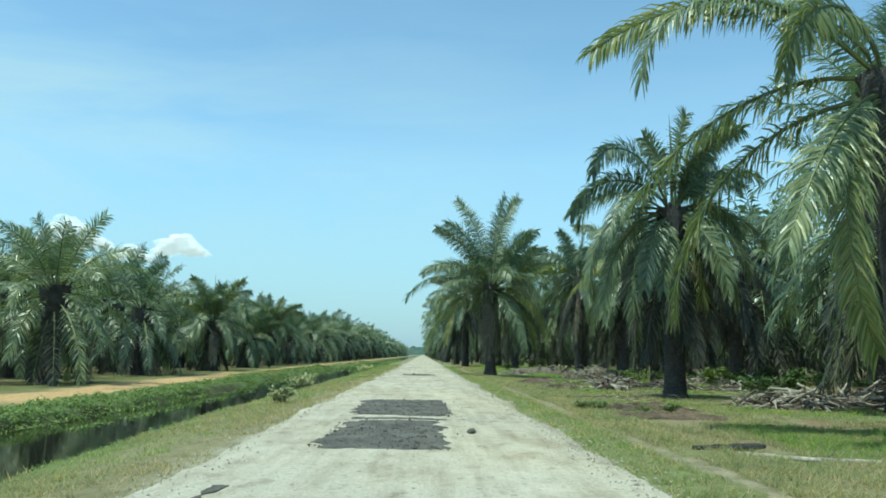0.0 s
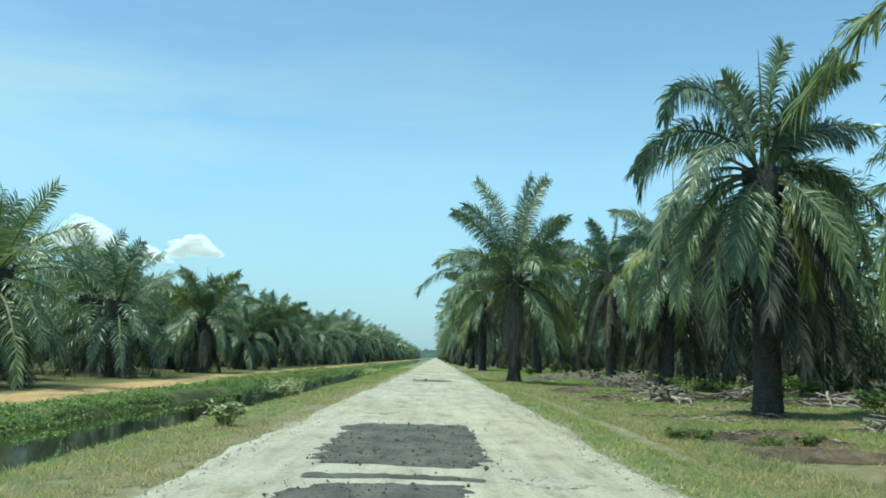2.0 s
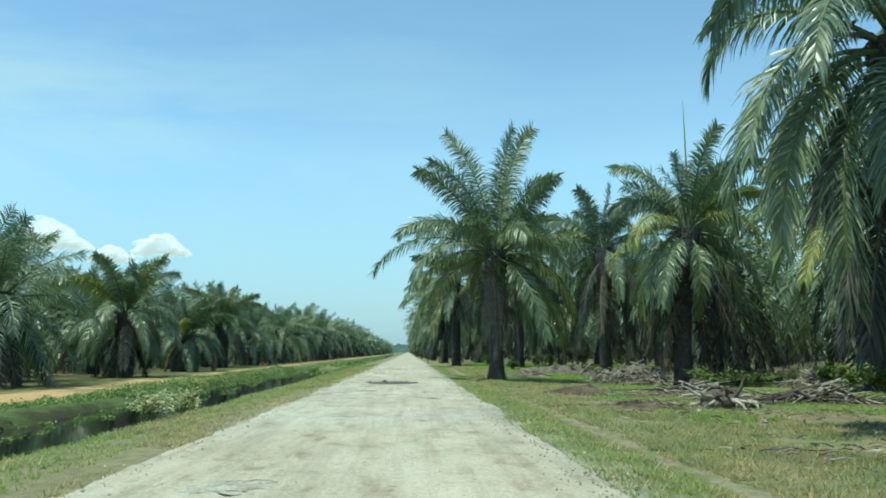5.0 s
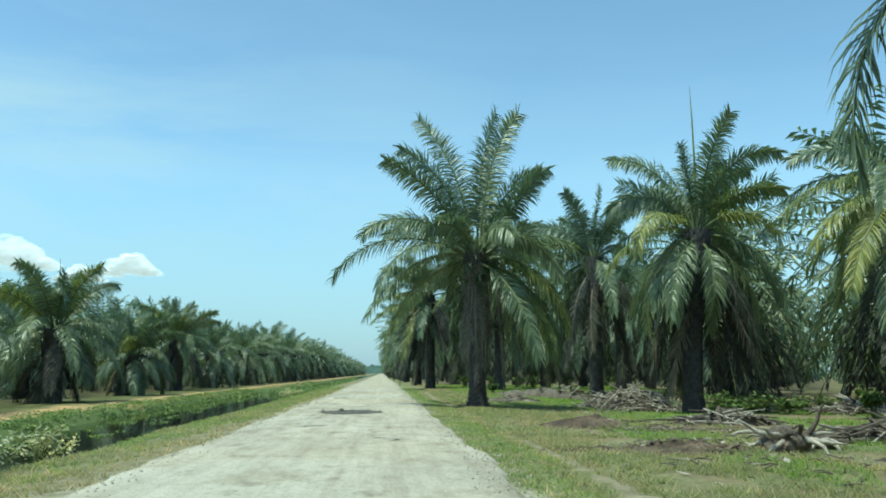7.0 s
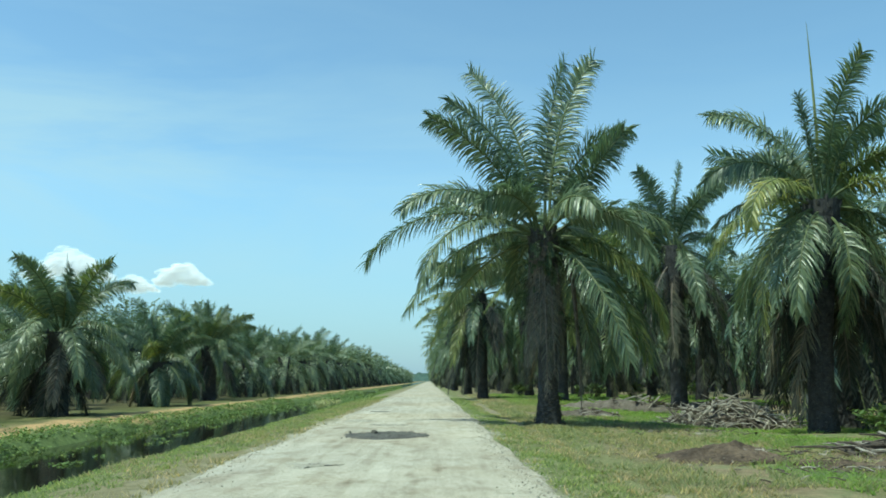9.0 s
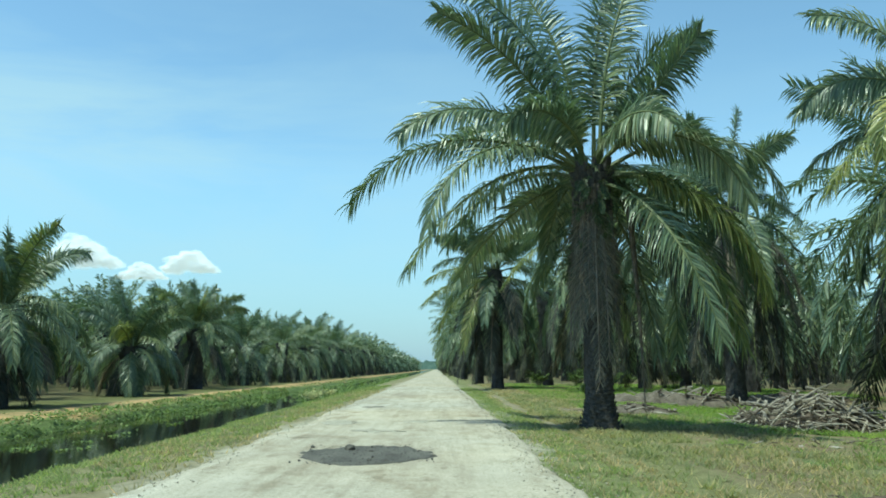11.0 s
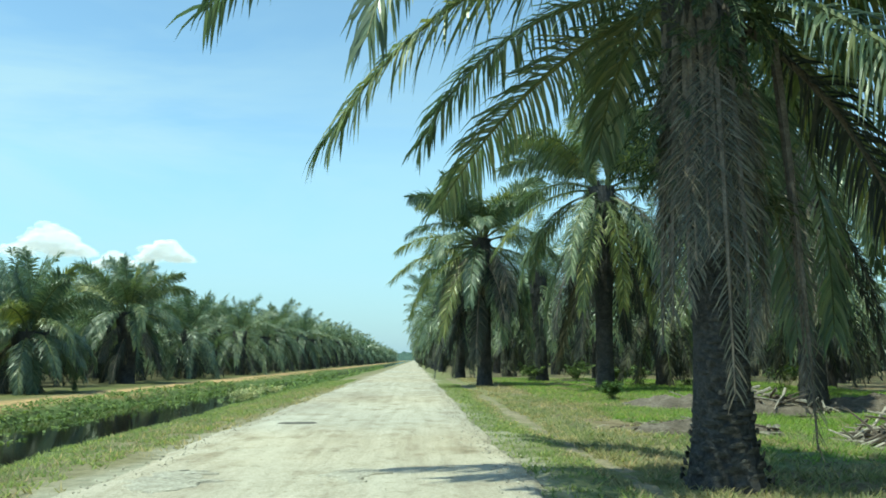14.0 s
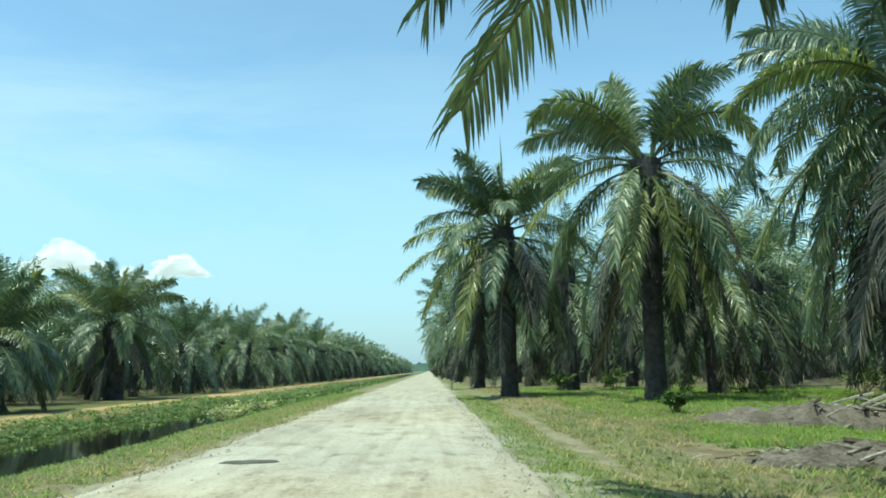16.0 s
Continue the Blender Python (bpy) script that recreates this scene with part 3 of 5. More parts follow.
# Leaves: azimuth, elevation at the stalk's foot, droop, length scale, 0 green / 1 yellowish, as if sunlit / 2 dead / 3
# darkened, as if shaded, where the bend sits.
LEAVES_A_UP = [(150, 85, 44, 1.19, 0, 1.3), (187, 64, 46, 0.94, 0, 1.4), (204, 74, 62, 0.95, 0, 1.5), (60, 88, 34, 1.19, 0, 1.7), (10, 87, 29, 1.14, 0, 1.0), (358, 56, 6, 0.76, 0, 1.1), (186, 43, 96, 0.89, 0, 1.5), (194, 24, 90, 1.11, 0, 1.4),
               (199, 20, 83, 0.96, 0, 0.6), (208, 26, 109, 0.96, 0, 1.1), (124, 8, 56, 0.97, 0, 0.8)]
LEAVES_A_LOW = [(360, 31, 89, 0.94, 0, 1.0), (348, 15, 99, 0.84, 0, 0.7), (324, 50, 133, 0.79, 0, 0.8), (304, -9, 70, 0.92, 0, 0.6), (339, 10, 102, 0.93, 1, 0.9), (226, 76, 117, 0.6, 0, 0.7), (291, 59, 109, 0.59, 0,
                0.9), (110, 20, 106, 0.52, 0, 0.7), (43, 17, 124, 1.11, 0, 0.7), (330, -14, 66, 0.9, 1, 0.7),
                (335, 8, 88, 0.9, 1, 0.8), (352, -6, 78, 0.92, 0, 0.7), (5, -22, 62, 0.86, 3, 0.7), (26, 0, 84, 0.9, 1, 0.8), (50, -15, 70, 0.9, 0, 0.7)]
LEAVES_B = [(204, 47, 112, 1.08, 0, 0.9), (196, 20, 104, 0.98, 0, 0.8), (222, 34, 110, 1.02, 0, 0.9), (210, 59, 116, 1.12, 0, 1.0), (175, 31, 104, 0.89, 0, 1.0), (151, 88, 36, 0.64, 0, 1.3), (288, 88, 36, 0.74, 0, 1.7), (11, 74, 30, 0.9, 0, 0.8), (7, 64, 108, 0.69, 0, 1.3), (348, 29, 128, 0.6, 0,
            1.2), (302, -24, 78, 0.74, 1, 0.6), (200, 5, 97, 1.07, 0, 0.6), (168, 14, 118, 1.03, 0, 0.8), (212, -10, 100, 1.13, 0, 0.6), (357, -39, 73, 0.95, 1, 0.6)]
LEAVES_C = [(187, 68, 82, 1.07, 0, 1.6), (200, 87, 14, 0.79, 0, 1.2), (329, 88, 37, 1.11, 0, 1.4), (346, 77, 99, 1.12, 0, 1.7), (346, 65, 79, 0.88, 1, 0.9), (331, 40, 129, 0.83, 1, 1.2), (175, 58, 115, 0.94, 0,
            1.3), (214, 27, 129, 1.02, 1, 1.6), (199, 18, 76, 1.12, 1, 0.8), (199, 0, 93, 1.12, 1, 0.6), (332, -30, 68, 1.05, 0, 0.6), (274, -18, 98, 0.92, 0, 0.6)]
LEAVES_P = [(164, 20, 79, 1.03, 1, 0.6), (166, -10, 82, 1.14, 1, 1.0), (217, -13, 50, 0.89, 0, 0.6), (173, 73, 114, 1.16, 1, 0.6), (183, 40, 139, 1.11, 0, 1.7), (219, 58, 135, 0.84, 1, 0.8), (221, -21, 109, 1.09,
            1, 1.0)]
LEAVES_E = [(179, 62, 71, 0.81, 1, 1.1), (186, 15, 60, 0.93, 1, 1.4), (194, -5, 47, 1.06, 1, 1.4), (202, -22, 55, 1.12, 1, 1.4), (259, 88, 84, 0.66, 1, 1.2), (319, 85, 140, 0.72, 1, 1.5), (228, 74, 85, 0.66, 0,
            1.2), (348, -6, 46, 0.85, 0, 1.2), (344, -48, 34, 1.12, 0, 1.2), (226, -30, 59, 1.12, 1, 0.8), (291, -50, 18, 1.12, 0, 0.9)]
LEAVES_F = [(196, 58, 140, 1.13, 1, 1.7), (181, 14, 77, 1.13, 1, 0.6), (150, 82, 24, 0.70, 0, 1.2), (340, 84, 66, 0.80, 0, 1.6), (351, 56, 121, 1.05, 1, 1.0), (176, -49, 39, 1.16, 0, 1.1), (243, -31, 58, 1.12, 1,
            0.7), (318, -35, 57, 1.13, 1, 0.6), (342, -41, 39, 1.18, 1, 1.3), (279, -25, 83, 1.05, 1, 0.6)]
LEAVES_G = [(200, 80, 40, 0.84, 0, 1.3), (345, 76, 62, 0.82, 0, 1.3), (285, 86, 30, 0.80, 0, 1.4), (170, 62, 80, 0.86, 0, 1.1), (191, 22, 102, 1.12, 0, 1.0), (193, 48, 99, 1.11, 1, 0.6), (188, -7, 60, 1.12, 1, 0.6), (171, -42, 42, 1.18, 1, 0.8)]

detailed_palm(5.06, 61.2, 6.75, -0.08, LEAVES_A_UP + LEAVES_A_LOW, 101, "tall oil palm at the road edge, dead leaves down its trunk", 6.2, fill=0, back=7, rough=75, shag=40, hang=((266, 0.2, 5.4), (290, 0.9, 4.2), (225, 0.9, 3.6), (355, 1.0, 5.3, 0.7), (12, 0.9, 4.6, 0.85)), flare=0.30, ferns=14, skirt=0.74, girth=0.93)
detailed_palm(10.6, 35.0, 8.0, 0.0, LEAVES_B, 102, "tall oil palm with a dense drooping skirt beside the verge", 5.4, spear=4.2, fill=20, span=(172, 395), back=6, around=(0, 62), rough=44, ferns=8, girth=1.2)
detailed_palm(15.1, 62.2, 8.5, 0.55, LEAVES_C, 103, "oil palm with an upright closed spear leaf", 5.2, spear=7.2, fill=26, span=(-68, 248), back=9, rough=40, ferns=10, girth=1.3, skirt=1.2)
detailed_palm(10.2, 18.0, 7.9, -0.1, LEAVES_P, 104, "oil palm with sunlit yellowish leaves reaching to the road", 6.2, fill=4, span=(-60, 60), back=5, around=(25, 70), rough=30, shag=5)
detailed_palm(5.0, 95.0, 8.0, -0.2, LEAVES_E, 105, "rounded oil palm with a pale trunk at the road edge", 5.0, spear=4.6, fill=18, back=14, around=(0, 360), skirt=1.15, ferns=6, girth=1.05, head=0.15)
detailed_palm(9.9, 88.0, 9.45, 0.0, LEAVES_F, 106, "oil palm with yellowish leaves hanging round its trunk", 5.4, fill=18, span=(-70, 240), back=12, around=(-20, 200), skirt=1.3, ferns=8, girth=1.15, head=0.2)
detailed_palm(15.1, 79.1, 9.3, 0.0, LEAVES_G, 110, "oil palm with wide drooping sunlit leaves", 5.8, fill=22, back=16, skirt=1.15, ferns=6, girth=1.25, rough=34)
LEAVES_H = [(178, 28, 78, 1.0, 1, 0.9), (190, 14, 80, 1.0, 1, 0.8), (204, -2, 72, 1.05, 1, 0.7), (168, 4, 80, 0.95, 1, 0.8), (222, 30, 95, 1.0, 0, 0.9), (245, 10, 90, 1.0, 0, 0.8), (150, 60, 90, 0.9, 0, 1.1), (270, 66, 80, 0.9, 0, 1.1), (212, -24, 60, 1.05, 0, 0.7)]
detailed_palm(20.2, 53.0, 8.3, 0.0, LEAVES_H, 111, "oil palm with arching yellowish leaves behind the first row", 5.2, fill=12, back=5, skirt=1.1, ferns=4, girth=1.2, rough=30)
detailed_palm(-21.2, 115.5, 5.5, 0.0, None, 107, "short oil palm with a star of upright young leaves", 5.2, fill=8, girth=1.75, head=0.45, rough=40)
detailed_palm(-20.1, 79.5, 4.7, 0.0, None, 108, "broad oil palm beyond the sandy track", 5.3, spear=4.6, fill=14, girth=1.6, ferns=4, head=0.4, rough=40)
detailed_palm(-20.2, 97.0, 3.4, 0.0, None, 109, "low oil palm beyond the sandy track", 4.4, fill=7, girth=1.9, head=0.3, rough=50)


def plant_rows():
    rng = random.Random(5)
    made, far = {}, []

    def place(x, y, scale, kind, single, tall):
        t, c = rng.randrange(3 if kind != "mid" else 4), rng.randrange({"mid": 5, "far": 4, "dim": 3}[kind])
        m = pose(x, y, ground_z(x, y) - 0.02, rng.uniform(-3, 3), rng.uniform(-3, 3), rng.uniform(0, 360)) @ Matrix.Scale(scale, 4)
        if not single:
            far.append((kind, t, c, m, tall))
        elif (kind, t, c, tall) not in made:
            made[kind, t, c, tall] = make_palm(kind, t, c, tall)
            made[kind, t, c, tall].matrix_basis = m
        else:
            copy_thing(made[kind, t, c, tall], Matrix.Identity(4)).matrix_basis = m
    taken = [(5.0, 61.4), (20.2, 53.0), (15.1, 79.1), (10, 35), (15.1, 62.2), (10.3, 18), (5.4, 96), (10.2, 88), (-20.4, 79.9), (-20.4, 97.5), (-20.4, 115.1)]
    bare = [(5, 79), (10, 70.3), (5, 26.3), (5, 43.9), (5, 8.7), (10, 52.7), (15.1, 43.9)]
    for side in (1, -1):
        for k in range(-6, 95):
            y0 = (61.5 if side > 0 else 62.3) + 8.8 * k
            cols = (17 if y0 < 210 else 13 if y0 < 420 else 3) if side > 0 and y0 > 20 else 12 if y0 < 200 else (6 if y0 < 400 else (3 if y0 < 640 else 2))
            for j in range(cols):
                even = k % 2 == 0
                x0 = (5.0 if even else 10.0) + 10.1 * j if side > 0 else (-20.4 if even else -25.4) - 10.1 * j
                if any(abs(x0 - a) < 3.5 and abs(y0 - b) < 5 for a, b in taken + bare) or (side > 0 and y0 < 12 and x0 < 14) or (side < 0 and y0 < 40 and j == 0):
                    continue
                x, y = x0 + rng.uniform(-0.7, 0.7), y0 + rng.uniform(-0.8, 0.8)
                grow = min(1.0, max(0.0, (y0 - 110) / 120))
                scale = rng.uniform(0.98, 1.14) + 0.03 * min(j, 3) if side > 0 else rng.uniform(0.94, 1.2) + 0.14 * grow + 0.03 * j
                if side > 0 and j > 0 and 45 < y0 < 84:
                    scale *= 1.14
                if side > 0 and y0 > 84:
                    scale *= 0.86 if y0 < 190 else 0.94
                kind = "mid" if y0 < (110 if j else 150 if side > 0 else 215) and j < 2 else ("far" if y0 < 215 and j < 6 or y0 < 330 and j < 1 else "dim")
                place(x, y, scale, kind, (y0 < 215 and j < 6) or (y0 < 330 and j < 1), side > 0 and j < 6)
    vs, fs, ms, base = [], [], [], 0
    slots = [PALM, STALK, PALM_OLD_SHADED, BARK]
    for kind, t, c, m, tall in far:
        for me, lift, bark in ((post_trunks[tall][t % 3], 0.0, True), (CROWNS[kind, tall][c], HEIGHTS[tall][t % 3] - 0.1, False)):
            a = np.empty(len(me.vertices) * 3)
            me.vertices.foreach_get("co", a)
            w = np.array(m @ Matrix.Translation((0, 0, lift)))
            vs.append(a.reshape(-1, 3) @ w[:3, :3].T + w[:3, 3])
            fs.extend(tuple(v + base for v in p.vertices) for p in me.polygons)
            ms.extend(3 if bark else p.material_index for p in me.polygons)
            base += len(me.vertices)
    me = bpy.data.meshes.new("far_palms")
    me.from_pydata(np.concatenate(vs).tolist(), [], fs)
    for q in slots:
        me.materials.append(q)
    me.polygons.foreach_set("material_index", ms)
    me.update()
    tagged(new("far_palms", me), "far rows of oil palms merging into one green mass", "palm trees", kind="stuff")


plant_rows()


# ---- sky beyond: haze veil, clouds, woods at the road's end ----
def veil_material():
    m = bpy.data.materials.new("glowing_haze_and_cloud")
    m.use_nodes = True
    n, l = m.node_tree.nodes, m.node_tree.links
    n.remove(n["Principled BSDF"])
    wisps = noise_node(m, 0.0013, 8.0, 0.58, stretch=(0.42, 1.0, 2.0))
    wisps.inputs["Distortion"].default_value = 0.5
    drift = [q for q in n if q.bl_idname == "ShaderNodeMapping"][0]
    drift.inputs["Rotation"].default_value = (0.0, radians(-14), 0.0)
    wr = ramp(n, [(0.36, (0.0, 0.0, 0.0)), (0.62, (0.95, 0.95, 0.95))])
    l.new(wisps.outputs[0], wr.inputs[0])
    tc = n.new("ShaderNodeTexCoord")
    sep = n.new("ShaderNodeSeparateXYZ")
    l.new(tc.outputs["Object"], sep.inputs[0])
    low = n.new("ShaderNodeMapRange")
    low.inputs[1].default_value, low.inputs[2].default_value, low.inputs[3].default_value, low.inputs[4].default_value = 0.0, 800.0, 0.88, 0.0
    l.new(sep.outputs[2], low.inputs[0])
    left = n.new("ShaderNodeMapRange")
    left.inputs[1].default_value, left.inputs[2].default_value, left.inputs[3].default_value, left.inputs[4].default_value = 600.0, -1300.0, 0.22, 1.0
    l.new(sep.outputs[0], left.inputs[0])
    w2 = n.new("ShaderNodeMath")
    w2.operation = "MULTIPLY"
    l.new(wr.outputs[0], w2.inputs[0])
    l.new(left.outputs[0], w2.inputs[1])
    band = n.new("ShaderNodeMapRange")
    band.inputs[1].default_value, band.inputs[2].default_value, band.inputs[3].default_value, band.inputs[4].default_value = 850.0, 1500.0, 1.0, 0.2
    l.new(sep.outputs[2], band.inputs[0])
    w3 = n.new("ShaderNodeMath")
    w3.operation = "MULTIPLY"
    l.new(w2.outputs[0], w3.inputs[0])
    l.new(band.outputs[0], w3.inputs[1])
    # Haze is painted as a blue glow on the sheet, fading with height.
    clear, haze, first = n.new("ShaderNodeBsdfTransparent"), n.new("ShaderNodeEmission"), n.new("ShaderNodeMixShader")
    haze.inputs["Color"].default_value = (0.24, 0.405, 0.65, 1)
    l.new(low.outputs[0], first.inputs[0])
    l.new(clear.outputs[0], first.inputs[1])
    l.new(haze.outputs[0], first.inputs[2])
    white, second = n.new("ShaderNodeEmission"), n.new("ShaderNodeMixShader")
    white.inputs["Color"].default_value = (0.60, 0.765, 0.93, 1)
    thin = n.new("ShaderNodeMath")
    thin.operation = "MULTIPLY_ADD"
    thin.inputs[1].default_value, thin.inputs[2].default_value = -0.9, 0.85
    l.new(low.outputs[0], thin.inputs[0])
    amount = n.new("ShaderNodeMath")
    amount.operation = "MULTIPLY"
    amount.use_clamp = True
    l.new(w3.outputs[0], amount.inputs[0])
    l.new(thin.outputs[0], amount.inputs[1])
    l.new(amount.outputs[0], second.inputs[0])
    l.new(first.outputs[0], second.inputs[1])
    l.new(white.outputs[0], second.inputs[2])
    l.new(second.outputs[0], n["Material Output"].inputs[0])
    return m


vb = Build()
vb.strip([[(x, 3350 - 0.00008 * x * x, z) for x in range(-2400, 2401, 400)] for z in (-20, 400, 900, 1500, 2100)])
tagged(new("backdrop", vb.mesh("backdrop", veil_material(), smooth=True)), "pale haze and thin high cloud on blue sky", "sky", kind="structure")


def cloud_material():
    """White vapour, each swelling lump half see-through, so that outlines thin out."""
    m, n, l, b = material("cloud", 1.0, 0.0)
    b.inputs["Base Color"].default_value = (0.9, 0.9, 0.92, 1)
    # An added glow keeps the lumps' shaded sides pale.
    b.inputs["Emission Color"].default_value = (0.75, 0.82, 0.90, 1)
    b.inputs["Emission Strength"].default_value = 0.5
    clear, ms = n.new("ShaderNodeBsdfTransparent"), n.new("ShaderNodeMixShader")
    ms.inputs[0].default_value = 0.18
    l.new(clear.outputs[0], ms.inputs[1])
    l.new(b.outputs[0], ms.inputs[2])
    l.new(ms.outputs[0], n["Material Output"].inputs[0])
    return m


CLOUD = cloud_material()


def cloud(x, y, z, width, height, seed, label):
    """A fair-weather cloud: many small swelling lumps, flat below and heaped above."""
    rng = random.Random(seed)
    bm = bmesh.new()
    for k in range(190):
        u = rng.uniform(-1, 1)
        top = (1 - abs(u) ** 1.6) * (0.75 + 0.35 * noise.noise(Vector((u * 2.2, seed, 0))))
        v = rng.uniform(0, 1) ** 0.8 * max(0.12, top)
        r = height * rng.uniform(0.07, 0.24) * (1.1 - 0.5 * abs(u))
        m = Matrix.Translation((u * width / 2, rng.uniform(-0.25, 0.25) * width, v * height)) @ Matrix.Diagonal((r * rng.uniform(1.0, 1.7), r, r * rng.uniform(0.7, 1.0), 1))
        bmesh.ops.create_icosphere(bm, subdivisions=2, radius=1.0, matrix=m)
    for v in bm.verts:
        d = noise.noise_vector(v.co * (5.0 / height)) * height * 0.05 + noise.noise_vector(v.co * (14.0 / height)) * height * 0.012
        v.co += d
    for f in bm.faces:
        f.smooth = True
    me = bpy.data.meshes.new("cloud")
    bm.to_mesh(me)
    bm.free()
    me.materials.append(CLOUD)
    ob = new("cloud", me)
    ob.matrix_basis = pose(x, y, z)
    return tagged(ob, label, "cloud", "clouds over the palms")


cloud(-913, 3000, 352, 190, 92, 3, "small white heaped cloud above the palm line")
cloud(-1320, 3000, 372, 290, 120, 4, "broad white heaped cloud above the palm line")
cloud(-1085, 3000, 326, 170, 62, 7, "low flat white cloud between two others")


def far_woods():
    b = Build()
    rows = []
    for q in range(3):
        rows.append([(x, 2700 + q * 40, (0, 1, 0.6)[q] * (26 + 10 * fbm(x * 0.006, 1.0) + 6 * fbm(x * 0.05, 3.0))) for x in range(-900, 901, 6)])
    b.strip(rows)
    # Distance haze is put into the canopy's bluish base colour.
    return tagged(new("far_woods", b.mesh("far_woods", grained("haze_tinted_canopy", (0.06, 0.10, 0.08), (0.10, 0.15, 0.12), 0.05, rough=1.0))), "hazy bluish woods at the road's far end", "woods", kind="stuff")


far_woods()


# ---- road surface details ----
def add_stone(b, rng, p, r, k=0):
    """A broken chip of stone: a skewed eight-faced lump."""
    a = rng.uniform(0, 6.28)
    i = len(b.v)
    for dx, dy, dz in ((1, 0, 0), (0, 1, 0), (-1, 0, 0), (0, -1, 0), (0.1, 0.1, 0.8), (0, 0, -0.6)):
        q = Vector((dx, dy, dz)) * r * rng.uniform(0.6, 1.2)
        b.v.append((p[0] + q.x * math.cos(a) - q.y * math.sin(a), p[1] + q.x * math.sin(a) + q.y * math.cos(a), p[2] + q.z))
    for f in ((0, 1, 4), (1, 2, 4), (2, 3, 4), (3, 0, 4), (1, 0, 5), (2, 1, 5), (3, 2, 5), (0, 3, 5)):
        b.f.append(tuple(i + q for q in f))
        b.mi.append(k)


def patch(x0, x1, y0, y1, label, name="road_patch", mat=FILL, lump=0.03, ragged=0.12, seed=1, slant=0.0, round_ends=0.15, clods=0):
    """Loose fill lying on the road, with a ragged outline and a lumpy top."""
    b = Build()
    ny, nx = max(8, int((y1 - y0) / 0.07)), 34
    rows = []
    for a in range(ny + 1):
        f = a / ny
        y = y0 + (y1 - y0) * f
        pull = 0.5 * (x1 - x0) * (max(0, 1 - f / round_ends) ** 2 + max(0, 1 - (1 - f) / round_ends) ** 2) * (0.15 if round_ends < 0.2 else 0.8)
        l = x0 + slant * f + pull + ragged * fbm(seed, y * 1.3, 0.0) + 0.8 * ragged * fbm(seed, y * 5, 2.0)
        r = x1 - pull + ragged * fbm(seed + 9, y * 1.3, 0.0) + 0.8 * ragged * fbm(seed + 9, y * 5, 2.0)
        row = []
        for c in range(nx + 1):
            g = c / nx
            x = l + (r - l) * g
            yy = y + ragged * 1.2 * fbm(x * 2.5, seed, 4.0) * (1 if a in (0, ny) else 0.4)
            edge = a in (0, ny) or c in (0, nx)
            row.append((x, yy, road_z(x, yy) + (-0.012 if edge else 0.010 + lump * max(-0.1, 0.35 + 1.1 * fbm(x * 7.0, yy * 5.0, seed, 3)))))
        rows.append(row)
    b.strip(rows)
    ob = tagged(new(name, b.mesh(name, mat, smooth=True)), label, "road patch", "patches on the road")
    rng = random.Random(seed * 7 + 1)
    for _ in range(clods):
        x, y = rng.uniform(x0, x1), y0 + (y1 - y0) * rng.random() ** 1.6
        c = Build()
        add_stone(c, rng, (0, 0, 0), rng.uniform(0.018, 0.05))
        child("clod", c.mesh("clod", DARK_STONE), ob, pose(x, y, road_z(x, y) + 0.022) @ Matrix.Diagonal((1.15, 1.0, 0.8, 1)))
    return ob


patch(-1.5, 0.45, 12.4, 17.25, "dark grey lumpy fill patch on the pale road", lump=0.013, ragged=0.2, seed=1, slant=0.25, clods=44)
patch(-1.42, 0.72, 18.6, 24.4, "dark grey lumpy fill patch on the pale road", lump=0.013, ragged=0.22, seed=2, slant=-0.1, clods=44)
patch(-1.35, 0.6, 17.55, 17.85, "thin strip of dark fill across the road", seed=3, lump=0.015, ragged=0.1)
patch(-1.15, 0.9, 51.6, 54.3, "worn pothole filled with dark gravel", seed=4, round_ends=0.5, lump=0.02, clods=12)
WORN = grained("worn_road_dirt", (0.34, 0.31, 0.24), (0.50, 0.46, 0.37), 3.0, rough=0.95, relief=0.8, depth=0.02)
for k, (x0, x1, y0, y1) in enumerate(((-1.9, -1.0, 59.4, 61.0), (0.2, 0.9, 60.0, 61.2), (-1.4, -0.8, 26.7, 27.6), (0.9, 1.5, 17.2, 18.0))):
    patch(x0, x1, y0, y1, "worn brownish hollow in the limestone road", mat=WORN, lump=0.012, ragged=0.4, seed=20 + k, round_ends=0.5)
patch(-1.95, -1.90, 8.0, 9.3, "thin dark crack in the limestone road", mat=FILL, lump=0.006, ragged=0.07, seed=41, slant=0.18, round_ends=0.5)
for k, (x0, x1, y0, y1) in enumerate(((0.5, 1.3, 41.6, 42.2), (-1.5, -0.6, 45.4, 46.2), (-0.9, 0.1, 57.3, 57.9))):
    patch(x0, x1, y0, y1, "worn brownish hollow in the limestone road", mat=WORN, lump=0.012, ragged=0.5, seed=60 + k, round_ends=0.5)
patch(-1.6, -0.8, 68.0, 68.45, "short dark crack in the road surface", mat=FILL, lump=0.01, ragged=0.1, seed=40, round_ends=0.5)


